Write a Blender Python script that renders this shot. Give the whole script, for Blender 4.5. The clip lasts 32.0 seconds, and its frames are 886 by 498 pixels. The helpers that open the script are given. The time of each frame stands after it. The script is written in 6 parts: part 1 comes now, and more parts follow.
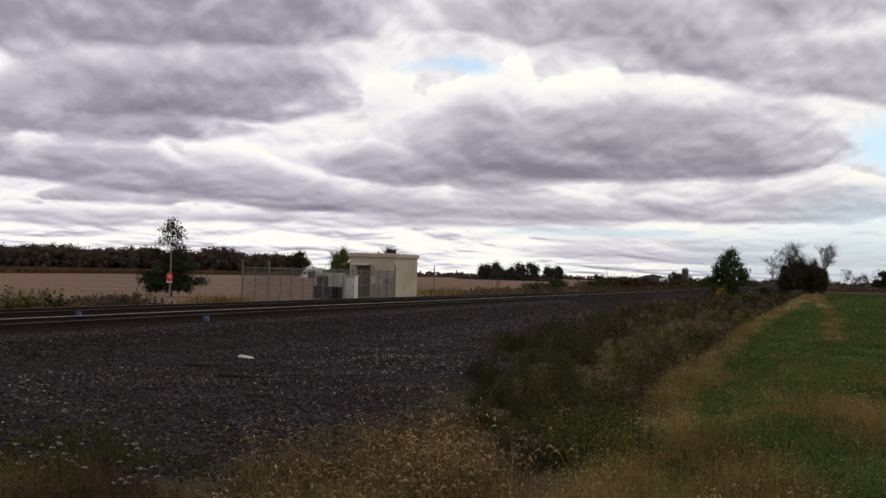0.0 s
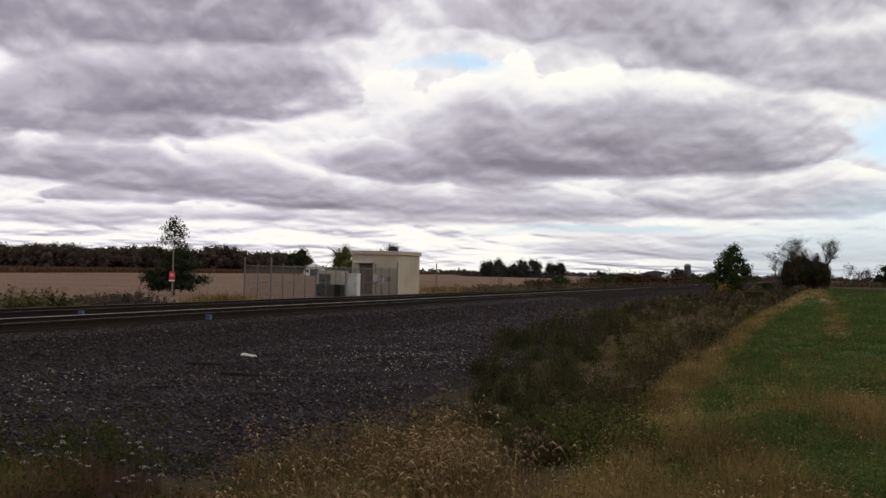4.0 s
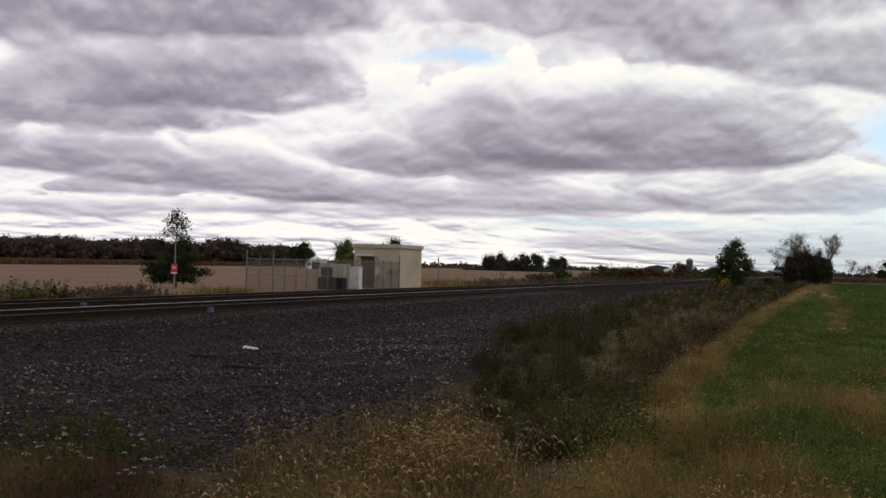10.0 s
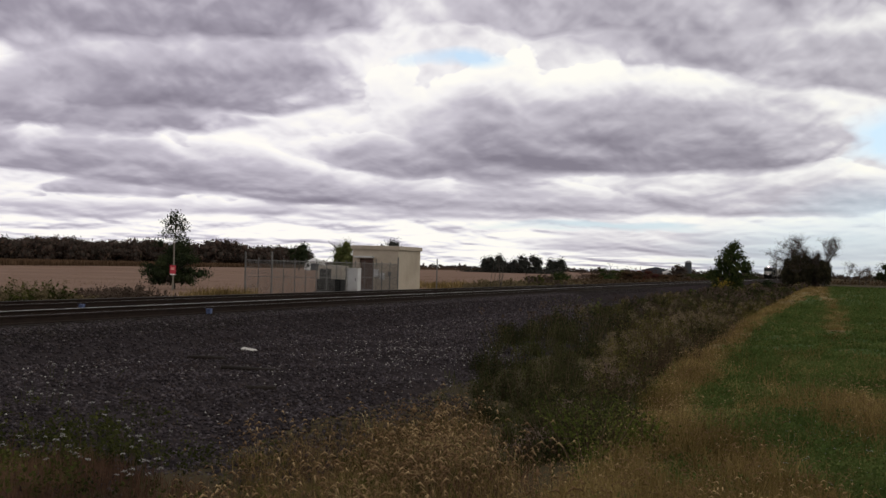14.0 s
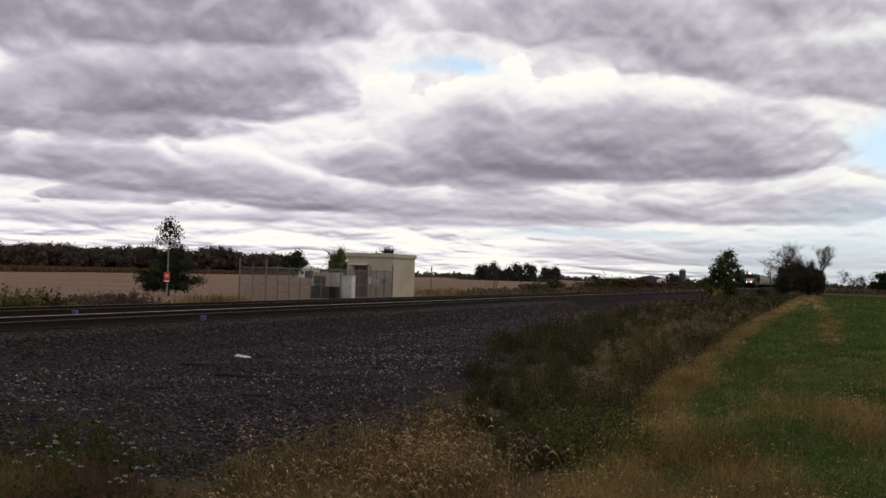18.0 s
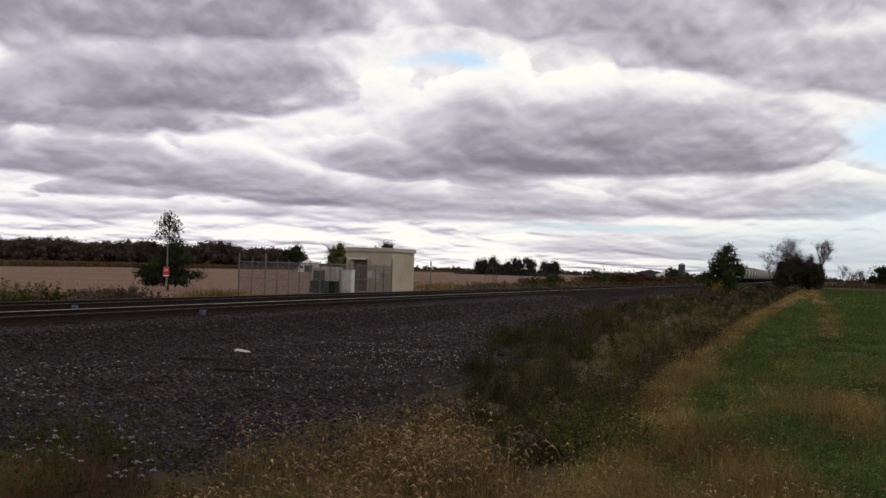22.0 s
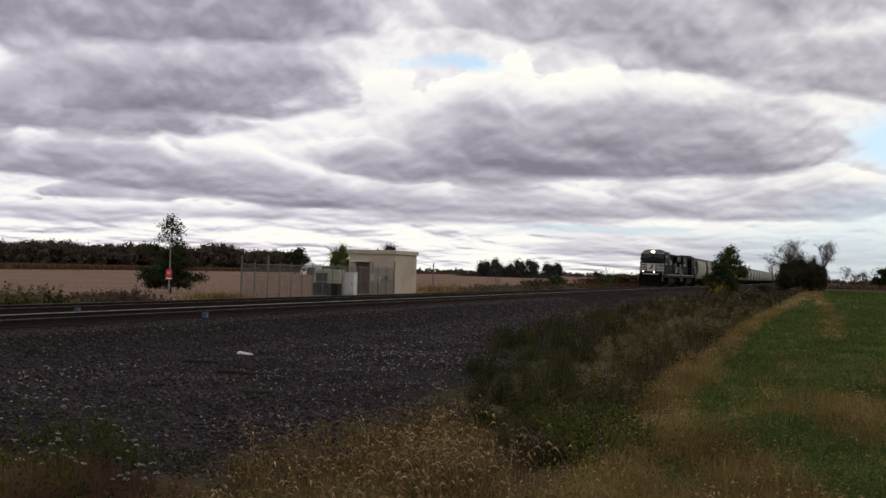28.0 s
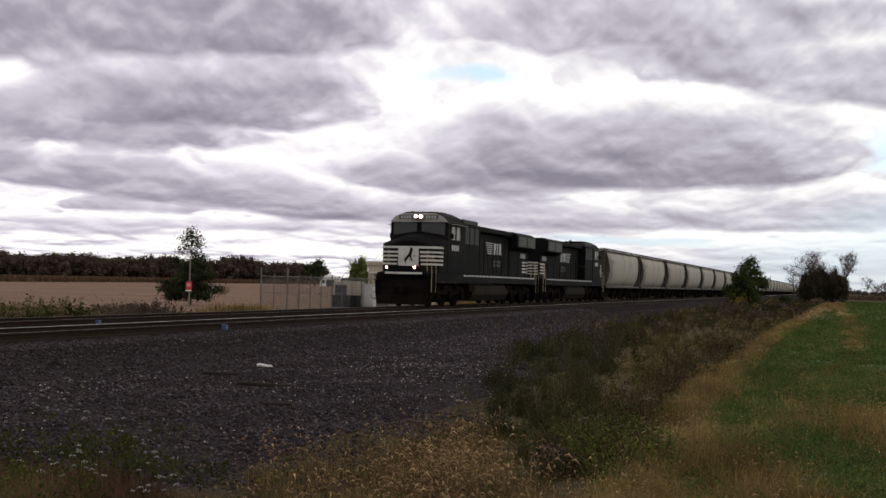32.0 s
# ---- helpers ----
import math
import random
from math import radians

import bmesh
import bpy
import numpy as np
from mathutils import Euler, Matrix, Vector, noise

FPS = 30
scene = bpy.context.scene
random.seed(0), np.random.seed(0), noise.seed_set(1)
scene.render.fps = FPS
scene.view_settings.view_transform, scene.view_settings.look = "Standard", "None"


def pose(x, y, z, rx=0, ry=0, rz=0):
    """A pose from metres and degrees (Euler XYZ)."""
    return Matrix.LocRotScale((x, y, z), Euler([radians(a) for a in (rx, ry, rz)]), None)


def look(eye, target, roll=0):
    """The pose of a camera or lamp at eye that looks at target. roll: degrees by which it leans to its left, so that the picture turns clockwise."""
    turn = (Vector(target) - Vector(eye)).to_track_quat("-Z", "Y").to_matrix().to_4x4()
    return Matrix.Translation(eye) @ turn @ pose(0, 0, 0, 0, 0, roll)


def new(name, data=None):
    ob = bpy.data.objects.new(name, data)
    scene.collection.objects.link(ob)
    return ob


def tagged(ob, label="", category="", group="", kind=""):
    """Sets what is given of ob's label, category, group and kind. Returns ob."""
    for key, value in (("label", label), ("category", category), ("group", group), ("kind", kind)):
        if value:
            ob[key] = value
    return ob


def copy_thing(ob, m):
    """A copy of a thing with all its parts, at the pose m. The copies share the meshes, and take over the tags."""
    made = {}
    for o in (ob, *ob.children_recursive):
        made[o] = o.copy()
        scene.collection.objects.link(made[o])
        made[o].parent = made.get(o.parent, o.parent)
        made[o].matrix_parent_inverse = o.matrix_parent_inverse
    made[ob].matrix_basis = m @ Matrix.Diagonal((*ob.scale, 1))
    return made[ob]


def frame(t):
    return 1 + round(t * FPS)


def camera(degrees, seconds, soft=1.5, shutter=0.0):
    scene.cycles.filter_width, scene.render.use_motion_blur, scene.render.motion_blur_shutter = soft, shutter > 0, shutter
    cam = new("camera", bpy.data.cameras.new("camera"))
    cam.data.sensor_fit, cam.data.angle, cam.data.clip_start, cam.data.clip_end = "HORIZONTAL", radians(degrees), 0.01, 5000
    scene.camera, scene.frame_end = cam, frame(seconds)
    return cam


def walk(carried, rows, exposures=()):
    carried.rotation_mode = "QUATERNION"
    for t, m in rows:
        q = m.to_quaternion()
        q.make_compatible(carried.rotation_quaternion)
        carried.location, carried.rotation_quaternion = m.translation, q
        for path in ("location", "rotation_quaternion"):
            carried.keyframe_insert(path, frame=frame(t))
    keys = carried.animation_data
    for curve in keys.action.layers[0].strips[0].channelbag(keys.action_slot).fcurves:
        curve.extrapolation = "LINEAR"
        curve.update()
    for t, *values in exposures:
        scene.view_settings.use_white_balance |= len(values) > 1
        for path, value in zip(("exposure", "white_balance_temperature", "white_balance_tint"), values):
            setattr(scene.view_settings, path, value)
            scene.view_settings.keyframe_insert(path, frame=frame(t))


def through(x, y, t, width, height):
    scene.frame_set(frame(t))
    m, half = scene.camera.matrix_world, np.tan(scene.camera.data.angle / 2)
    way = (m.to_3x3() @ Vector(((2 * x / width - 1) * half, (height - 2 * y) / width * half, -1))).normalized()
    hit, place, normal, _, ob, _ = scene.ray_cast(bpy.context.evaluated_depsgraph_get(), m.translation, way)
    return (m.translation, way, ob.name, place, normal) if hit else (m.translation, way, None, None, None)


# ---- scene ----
# Axes: y runs along the tracks, away from the viewer, x to the right of them, z = 0 is the top of the rails.
EYE = Vector((0.0, 0.0, 1.223))
NEAR, FAR = -16.19, -19.81          # centre lines of the two tracks
SPEED, HEAD = 23.7, 51.9           # train speed, place of its front coupler at the end of the clip


def aim(pan, tilt, roll):
    """The camera's pose: pan degrees left of the tracks' direction, tilt degrees up, roll as in look()."""
    a, e = radians(pan), radians(tilt)
    return look(EYE, EYE + Vector((-math.sin(a) * math.cos(e), math.cos(a) * math.cos(e), math.sin(e))), roll)


cam = camera(41.48, 32.0, soft=1.5)
walk(cam, [(t, aim(p, e, r)) for t, p, e, r in (
    (0, 17.769, 1.242, 1.511), (0.5, 17.671, 1.235, 1.512), (1, 17.612, 1.206, 1.365), (1.5, 17.610, 1.232, 1.158),
    (2, 17.658, 1.216, 1.237), (2.5, 17.742, 1.256, 1.432), (3, 17.826, 1.299, 1.209), (3.5, 17.878, 1.201, 1.250),
    (5.5, 17.801, 1.023, 1.066), (6, 17.753, 1.066, 1.084), (6.5, 17.731, 1.105, 1.216), (7, 17.731, 1.115, 1.480),
    (7.5, 17.696, 1.064, 1.598), (8, 17.699, 1.123, 1.472), (8.5, 17.694, 1.122, 1.352), (9, 17.816, 1.006, 1.441),
    (9.5, 17.894, 0.870, 1.324), (10, 17.965, 0.789, 1.466), (10.5, 17.991, 0.794, 1.511), (11, 17.981, 0.838, 1.549),
    (11.5, 17.988, 0.876, 1.576), (12, 17.934, 0.869, 1.567), (12.5, 17.888, 0.837, 1.580), (13, 17.865, 0.798, 1.554),
    (13.5, 17.884, 0.805, 1.639), (14, 17.905, 0.878, 1.564), (14.5, 17.851, 0.940, 1.622), (16.5, 17.774, 1.149, 1.641),
    (17, 17.696, 1.159, 1.779), (17.5, 17.658, 1.218, 1.758), (18, 17.646, 1.257, 1.734), (18.5, 17.640, 1.251, 1.685),
    (19, 17.589, 1.210, 1.823), (19.5, 17.534, 1.188, 1.779), (20, 17.527, 1.139, 1.890), (20.5, 17.544, 1.053, 1.886),
    (21, 17.591, 1.000, 1.736), (21.5, 17.604, 0.989, 1.783), (22, 17.607, 0.987, 1.721), (22.5, 17.613, 1.006, 1.783),
    (23, 17.593, 1.079, 1.829), (23.5, 17.542, 1.158, 1.851), (24, 17.505, 1.239, 1.972), (24.5, 17.485, 1.274, 2.027),
    (25, 17.458, 1.258, 1.876), (25.5, 17.495, 1.204, 1.927), (27.5, 17.783, 1.093, 1.604), (28, 17.731, 1.090, 1.614),
    (28.5, 17.709, 1.086, 1.607), (29, 17.817, 1.064, 1.546), (29.5, 17.840, 1.206, 1.503), (30, 17.889, 1.365, 1.350),
    (30.5, 17.818, 1.472, 1.461), (31, 17.867, 1.475, 1.495), (31.5, 18.097, 1.545, 1.427), (32, 18.676, 1.634, 1.488),)], ((0, 0.0), (30.5, 0.0), (31, 0.03), (32, 0.2)))

# ---- light ----
def shader(tree, kind):
    return tree.nodes.new(kind)


def calc(tree, op, a, b=None, c=None, clamp=False):
    """A maths node; a, b and c are numbers or sockets."""
    n = shader(tree, "ShaderNodeMath")
    n.operation, n.use_clamp = op, clamp
    for i, v in enumerate((a, b, c)):
        if v is None:
            continue
        if isinstance(v, (int, float)):
            n.inputs[i].default_value = v
        else:
            tree.links.new(v, n.inputs[i])
    return n.outputs[0]


def ramp(tree, fac, stops, smooth=False):
    n = shader(tree, "ShaderNodeValToRGB")
    n.color_ramp.interpolation = "EASE" if smooth else "LINEAR"
    for i, (at, col) in enumerate(stops):
        e = n.color_ramp.elements[i] if i < 2 else n.color_ramp.elements.new(at)
        e.position, e.color = at, (*col, 1)
    tree.links.new(fac, n.inputs[0])
    return n.outputs[0]


def mix(tree, fac, a, b, mode="MIX"):
    n = shader(tree, "ShaderNodeMix")
    n.data_type, n.blend_type = "RGBA", mode
    for sock, v in ((n.inputs[0], fac), (n.inputs[6], a), (n.inputs[7], b)):
        if isinstance(v, (int, float)):
            sock.default_value = v
        elif isinstance(v, (tuple, list)):
            sock.default_value = (*v, 1)
        else:
            tree.links.new(v, sock)
    return n.outputs[2]


def make_sky():
    """A broken deck of stratocumulus under a clear sky."""
    world = bpy.data.worlds.new("sky")
    scene.world = world
    world.use_nodes = True
    t = world.node_tree
    t.nodes.clear()
    way = shader(t, "ShaderNodeTexCoord").outputs["Generated"]
    sep = shader(t, "ShaderNodeSeparateXYZ")
    t.links.new(way, sep.inputs[0])
    x, y, z = sep.outputs
    az = calc(t, "MULTIPLY", calc(t, "ARCTAN2", x, y), 57.2958)
    el = calc(t, "MULTIPLY", calc(t, "ARCSINE", z), 57.2958)
    up = calc(t, "MAXIMUM", el, 0.0)
    def clouds(vec, scale, detail, rough, shift):
        m = shader(t, "ShaderNodeMapping")
        m.inputs["Location"].default_value = shift
        t.links.new(vec, m.inputs[0])
        n = shader(t, "ShaderNodeTexNoise")
        n.inputs["Scale"].default_value, n.inputs["Detail"].default_value = scale, detail
        n.inputs["Roughness"].default_value = rough
        t.links.new(m.outputs[0], n.inputs["Vector"])
        return calc(t, "SUBTRACT", n.outputs["Fac"], 0.5)

    # Cloud space: lumps get smaller and flatter towards the horizon.
    row = calc(t, "MULTIPLY", calc(t, "LOGARITHM", calc(t, "ADD", up, 1.1), 2.718), 4.6)
    side = calc(t, "DIVIDE", calc(t, "ADD", az, 17.0), calc(t, "ADD", calc(t, "MULTIPLY", up, 0.02), 3.3))
    vec = shader(t, "ShaderNodeCombineXYZ")
    t.links.new(side, vec.inputs[0])
    t.links.new(row, vec.inputs[1])
    vec = vec.outputs[0]
    big = clouds(vec, 0.36, 2.0, 0.5, (3.1, 7.7, 0.0))

    def billows(dx, dy, sizes):
        """Rounded heads with sharp creases between them, at several sizes, warped so that no two are alike."""
        moved = shader(t, "ShaderNodeVectorMath")
        moved.operation = "ADD"
        t.links.new(vec, moved.inputs[0])
        moved.inputs[1].default_value = (dx, dy, 0.0)
        warp = shader(t, "ShaderNodeTexNoise")
        warp.noise_dimensions = "2D"
        warp.inputs["Scale"].default_value, warp.inputs["Detail"].default_value = 0.8, 1.0
        t.links.new(moved.outputs[0], warp.inputs["Vector"])
        bent = shader(t, "ShaderNodeVectorMath")
        bent.operation = "MULTIPLY_ADD"
        t.links.new(warp.outputs["Color"], bent.inputs[0])
        bent.inputs[1].default_value = (0.35, 0.15, 0.0)
        t.links.new(moved.outputs[0], bent.inputs[2])
        total = -0.375
        for size, amount in sizes:
            n = shader(t, "ShaderNodeTexNoise")
            n.noise_dimensions = "2D"
            n.inputs["Scale"].default_value, n.inputs["Detail"].default_value = size, 0.0
            t.links.new(bent.outputs[0], n.inputs["Vector"])
            off = calc(t, "SUBTRACT", n.outputs["Fac"], 0.5)
            total = calc(t, "ADD", total, calc(t, "MULTIPLY", calc(t, "SQRT", calc(t, "MULTIPLY_ADD", off, off, 0.0016)), 2.0 * amount))
        return total

    broad = ((0.62, 1.0), (1.4, 0.46), (3.1, 0.21), (6.6, 0.085))
    heap = billows(0.0, 0.0, broad)
    puff = clouds(vec, 0.8, 4.0, 0.55, (1.4, 2.2, 4.0))
    # The light falls from above: each lump is bright on its upper side and grey beneath.
    form = calc(t, "SUBTRACT", heap, billows(0.03, 0.22, broad))
    relief = calc(t, "MULTIPLY", form, RELIEF)
    puff = calc(t, "ADD", calc(t, "MULTIPLY", puff, 0.6), calc(t, "MULTIPLY", heap, 0.45))
    # The thin far deck, in cream streaks near the horizon.
    low = calc(t, "SUBTRACT", 1.0, calc(t, "DIVIDE", up, 4.0), clamp=True)
    high = calc(t, "MULTIPLY_ADD", calc(t, "MINIMUM", calc(t, "MAXIMUM", calc(t, "SUBTRACT", up, 7.0), 0.0), 5.0), -0.012, 0.84)
    light = calc(t, "ADD", high, calc(t, "ADD", calc(t, "MULTIPLY", big, 0.5), calc(t, "MULTIPLY", puff, calc(t, "MULTIPLY_ADD", low, 1.1, 0.35))))
    light = calc(t, "ADD", light, calc(t, "MULTIPLY", relief, calc(t, "MULTIPLY_ADD", low, 2.0, 0.8)))
    wav = calc(t, "ADD", calc(t, "MULTIPLY", heap, 1.1), calc(t, "MULTIPLY", puff, 0.8))
    rise = calc(t, "MULTIPLY", wav, calc(t, "MULTIPLY_ADD", up, 0.10, 0.34))
    lump = calc(t, "ADD", calc(t, "MULTIPLY", big, 2.4), wav)
    # Banks from far to near: bright uneven tops, shaded towards flatter bases.
    for a, wide, base, tall, slope, dark, crest in BANKS:
        along = calc(t, "DIVIDE", calc(t, "ADD", calc(t, "SUBTRACT", az, a), calc(t, "MULTIPLY", lump, 1.9)), wide)
        arch = calc(t, "MINIMUM", calc(t, "SQRT", calc(t, "MULTIPLY", calc(t, "SUBTRACT", 1.0, calc(t, "MULTIPLY", along, along), clamp=True), 1.45)), 1.0)
        foot = calc(t, "MULTIPLY_ADD", calc(t, "SUBTRACT", az, a), slope, base)
        over = calc(t, "SUBTRACT", calc(t, "SUBTRACT", el, foot), calc(t, "MULTIPLY", calc(t, "SUBTRACT", 1.0, arch), 0.28 * tall))
        u = calc(t, "SUBTRACT", over, rise)
        top = calc(t, "DIVIDE", calc(t, "SUBTRACT", calc(t, "MULTIPLY", arch, tall), u), 0.06 + 0.026 * tall, clamp=True)
        bottom = calc(t, "ADD", calc(t, "DIVIDE", calc(t, "ADD", over, calc(t, "MULTIPLY", rise, 0.45)), 0.16 + 0.05 * tall), 0.45, clamp=True)
        ends = calc(t, "MULTIPLY", calc(t, "SUBTRACT", 1.0, calc(t, "ABSOLUTE", along)), 2.2 if base > 4.5 else 4.0, clamp=True)
        mask = calc(t, "MULTIPLY", calc(t, "MULTIPLY", top, bottom), ends)
        lit = calc(t, "POWER", calc(t, "DIVIDE", calc(t, "MAXIMUM", u, 0.0), calc(t, "MAXIMUM", calc(t, "MULTIPLY", arch, tall), 0.15 * tall), clamp=True), 1.6)
        shade = calc(t, "MULTIPLY_ADD", lit, crest - dark, dark)
        shade = calc(t, "ADD", shade, calc(t, "ADD", relief, calc(t, "MULTIPLY", big, 0.30)))
        shade = calc(t, "ADD", shade, calc(t, "MULTIPLY", puff, 0.34))
        light = calc(t, "ADD", light, calc(t, "MULTIPLY", mask, calc(t, "SUBTRACT", shade, light)))
    cloud = ramp(t, light, [(0.0, (0.248, 0.228, 0.282)), (0.25, (0.370, 0.345, 0.41)), (0.55, (0.625, 0.595, 0.665)), (0.82, (0.96, 0.94, 0.95)), (1.0, (1.08, 1.055, 0.985))])
    nish = shader(t, "ShaderNodeTexSky")
    nish.sky_type, nish.sun_disc, nish.sun_elevation, nish.sun_rotation = "NISHITA", False, radians(38), radians(SUN_AZ)
    clear = mix(t, 0.7, mix(t, 1.0, nish.outputs[0], (0.24, 0.25, 0.25), "MULTIPLY"), mix(t, low, (0.58, 0.76, 0.95), (0.40, 0.50, 0.68)))
    gap = 0.0
    for a, e, wide, tall, amount in GAPS:
        u = calc(t, "DIVIDE", calc(t, "ADD", calc(t, "SUBTRACT", az, a), calc(t, "MULTIPLY", wav, 1.6)), wide)
        v = calc(t, "DIVIDE", calc(t, "ADD", calc(t, "SUBTRACT", el, e), calc(t, "MULTIPLY", wav, 0.35)), tall)
        d = calc(t, "SQRT", calc(t, "ADD", calc(t, "MULTIPLY", u, u), calc(t, "MULTIPLY", v, v)))
        gap = calc(t, "MAXIMUM", gap, calc(t, "MULTIPLY", calc(t, "SUBTRACT", 1.5, d, clamp=True), amount))
    # The air is a little warmer towards the sun.
    warm = calc(t, "MULTIPLY_ADD", az, 0.022, 0.62, clamp=True)
    cloud = mix(t, 1.0, cloud, mix(t, warm, (1.0, 0.988, 1.004), (0.99, 1.012, 0.962)), "MULTIPLY")
    col = mix(t, gap, cloud, clear)
    below = calc(t, "LESS_THAN", el, -1.0)
    col = mix(t, below, col, (0.12, 0.11, 0.09))
    bg = shader(t, "ShaderNodeBackground")
    bg.inputs[1].default_value = 0.94
    t.links.new(col, bg.inputs[0])
    t.links.new(bg.outputs[0], shader(t, "ShaderNodeOutputWorld").inputs[0])


# Banks of cloud: bearing, half width, height of the base, thickness, slope of the base, lightness of the base and of the crest.
BANKS = ((-3.0, 10.8, 0.81, 1.74, 0.003, 0.50, 0.90), (-36.5, 7.0, 1.9, 0.5, 0.0, 0.52, 1.05), (-16.0, 9.1, 2.48, 1.27, 0.025, 0.42, 1.05), (-30.2, 11.0, 2.21, 0.81, 0.015, 0.50, 1.05),
         (-33.5, 3.4, 2.95, 0.75, -0.02, 0.36, 1.0), (-4.1, 8.6, 2.88, 2.47, 0.015, 0.40, 1.05), (-17.9, 9.9, 2.79, 1.85, -0.013, 0.36, 1.0), (-33.6, 14.2, 3.60, 2.40, -0.079, 0.22, 1.0),
         (-18.5, 6.9, 4.29, 1.87, -0.072, 0.40, 1.0), (-35.2, 9.5, 6.05, 2.35, 0.017, 0.22, 0.95), (-9.9, 13.2, 4.70, 5.3, 0.030, 0.14, 1.2),
         (-29.6, 9.0, 7.15, 4.3, 0.053, 0.15, 0.80), (-2.1, 11.6, 9.0, 4.6, -0.16, 0.40, 0.88), (-34.5, 17.5, 10.2, 5.7, 0.070, 0.22, 0.62),
         (-8.0, 12.2, 11.6, 4.93, -0.007, 0.36, 0.78))
# Gaps of clear sky: bearing, height, half width, half height, clearness.
GAPS = ((-16.9, 10.2, 2.0, 0.36, 0.85), (3.3, 6.5, 1.7, 1.1, 0.9), (-9.5, 2.25, 4.6, 0.22, 0.85), (3.5, 2.4, 4.2, 1.7, 0.5), (0.8, 1.0, 5.5, 1.5, 0.75))
SUN_AZ, RELIEF = 75.0, 0.48
make_sky()
sun = new("sun", bpy.data.lights.new("sun", "SUN"))
sun.data.energy, sun.data.angle, sun.data.color = 0.55, radians(14), (1.0, 0.95, 0.88)
sun.matrix_world = look((0, 0, 60), Vector((0, 0, 60)) - Vector((math.sin(radians(SUN_AZ)) * 0.79, math.cos(radians(SUN_AZ)) * 0.79, 0.616)))

# ---- materials ----
def surface(name, stops, scale=6.0, rough=0.8, metal=0.0, bump=0.0, fine=9.0, vary=0.0, dirt=None, dirt_scale=1.2, island=False, spec=0.3, coords="Object"):
    """A material in stops of colour, mottled at two scales, with relief; dirt is a stain colour; vary shifts the value from object to object or island to island."""
    m = bpy.data.materials.new(name)
    m.use_nodes = True
    t = m.node_tree
    b = t.nodes["Principled BSDF"]
    at = shader(t, "ShaderNodeTexCoord").outputs[coords]
    n1, n2 = shader(t, "ShaderNodeTexNoise"), shader(t, "ShaderNodeTexNoise")
    for n, s, d in ((n1, scale, 5.0), (n2, scale * fine, 3.0)):
        n.inputs["Scale"].default_value, n.inputs["Detail"].default_value = s, d
        t.links.new(at, n.inputs["Vector"])
    fac = calc(t, "ADD", calc(t, "MULTIPLY", n1.outputs["Fac"], 0.6), calc(t, "MULTIPLY", n2.outputs["Fac"], 0.4))
    fac = calc(t, "MULTIPLY_ADD", calc(t, "SUBTRACT", fac, 0.5), 2.2, 0.5, clamp=True)
    if vary:
        if island:
            rnd = shader(t, "ShaderNodeNewGeometry").outputs["Random Per Island"]
        else:
            rnd = shader(t, "ShaderNodeObjectInfo").outputs["Random"]
        fac = calc(t, "ADD", calc(t, "MULTIPLY", fac, 1 - vary), calc(t, "MULTIPLY", rnd, vary))
    col = ramp(t, fac, stops)
    if dirt:
        n3 = shader(t, "ShaderNodeTexNoise")
        n3.inputs["Scale"].default_value, n3.inputs["Detail"].default_value = dirt_scale, 6.0
        t.links.new(at, n3.inputs["Vector"])
        col = mix(t, calc(t, "MULTIPLY", calc(t, "SUBTRACT", n3.outputs["Fac"], 0.5), 4.0, clamp=True), col, dirt)
    t.links.new(col, b.inputs["Base Color"])
    b.inputs["Roughness"].default_value, b.inputs["Metallic"].default_value = rough, metal
    b.inputs["Specular IOR Level"].default_value = spec
    if bump:
        k = shader(t, "ShaderNodeBump")
        k.inputs["Strength"].default_value, k.inputs["Distance"].default_value = bump, 0.03
        t.links.new(n2.outputs["Fac"], k.inputs["Height"])
        t.links.new(k.outputs[0], b.inputs["Normal"])
    return m


def foliage(name, stops, through=0.25):
    """Leaves or blades: the shade changes from one to the next, and some light passes through."""
    m = bpy.data.materials.new(name)
    m.use_nodes = True
    t = m.node_tree
    t.nodes.remove(t.nodes["Principled BSDF"])
    rnd = shader(t, "ShaderNodeNewGeometry").outputs["Random Per Island"]
    n = shader(t, "ShaderNodeTexNoise")
    n.inputs["Scale"].default_value, n.inputs["Detail"].default_value = 0.9, 3.0
    t.links.new(shader(t, "ShaderNodeTexCoord").outputs["Object"], n.inputs["Vector"])
    # Leaves vary at random; the broad noise paints shadowed and highlit clumps.
    fac = calc(t, "ADD", calc(t, "MULTIPLY", rnd, 0.5), calc(t, "MULTIPLY_ADD", n.outputs["Fac"], 1.8, -0.65))
    col = ramp(t, fac, stops)
    a, b, s = shader(t, "ShaderNodeBsdfDiffuse"), shader(t, "ShaderNodeBsdfTranslucent"), shader(t, "ShaderNodeMixShader")
    t.links.new(col, a.inputs[0])
    t.links.new(col, b.inputs[0])
    s.inputs[0].default_value = through
    t.links.new(a.outputs[0], s.inputs[1])
    t.links.new(b.outputs[0], s.inputs[2])
    t.links.new(s.outputs[0], t.nodes["Material Output"].inputs[0])
    return m


def glow(name, colour, strength):
    m = bpy.data.materials.new(name)
    m.use_nodes = True
    b = m.node_tree.nodes["Principled BSDF"]
    b.inputs["Base Color"].default_value = (*colour, 1)
    b.inputs["Emission Color"].default_value, b.inputs["Emission Strength"].default_value = (*colour, 1), strength
    return m


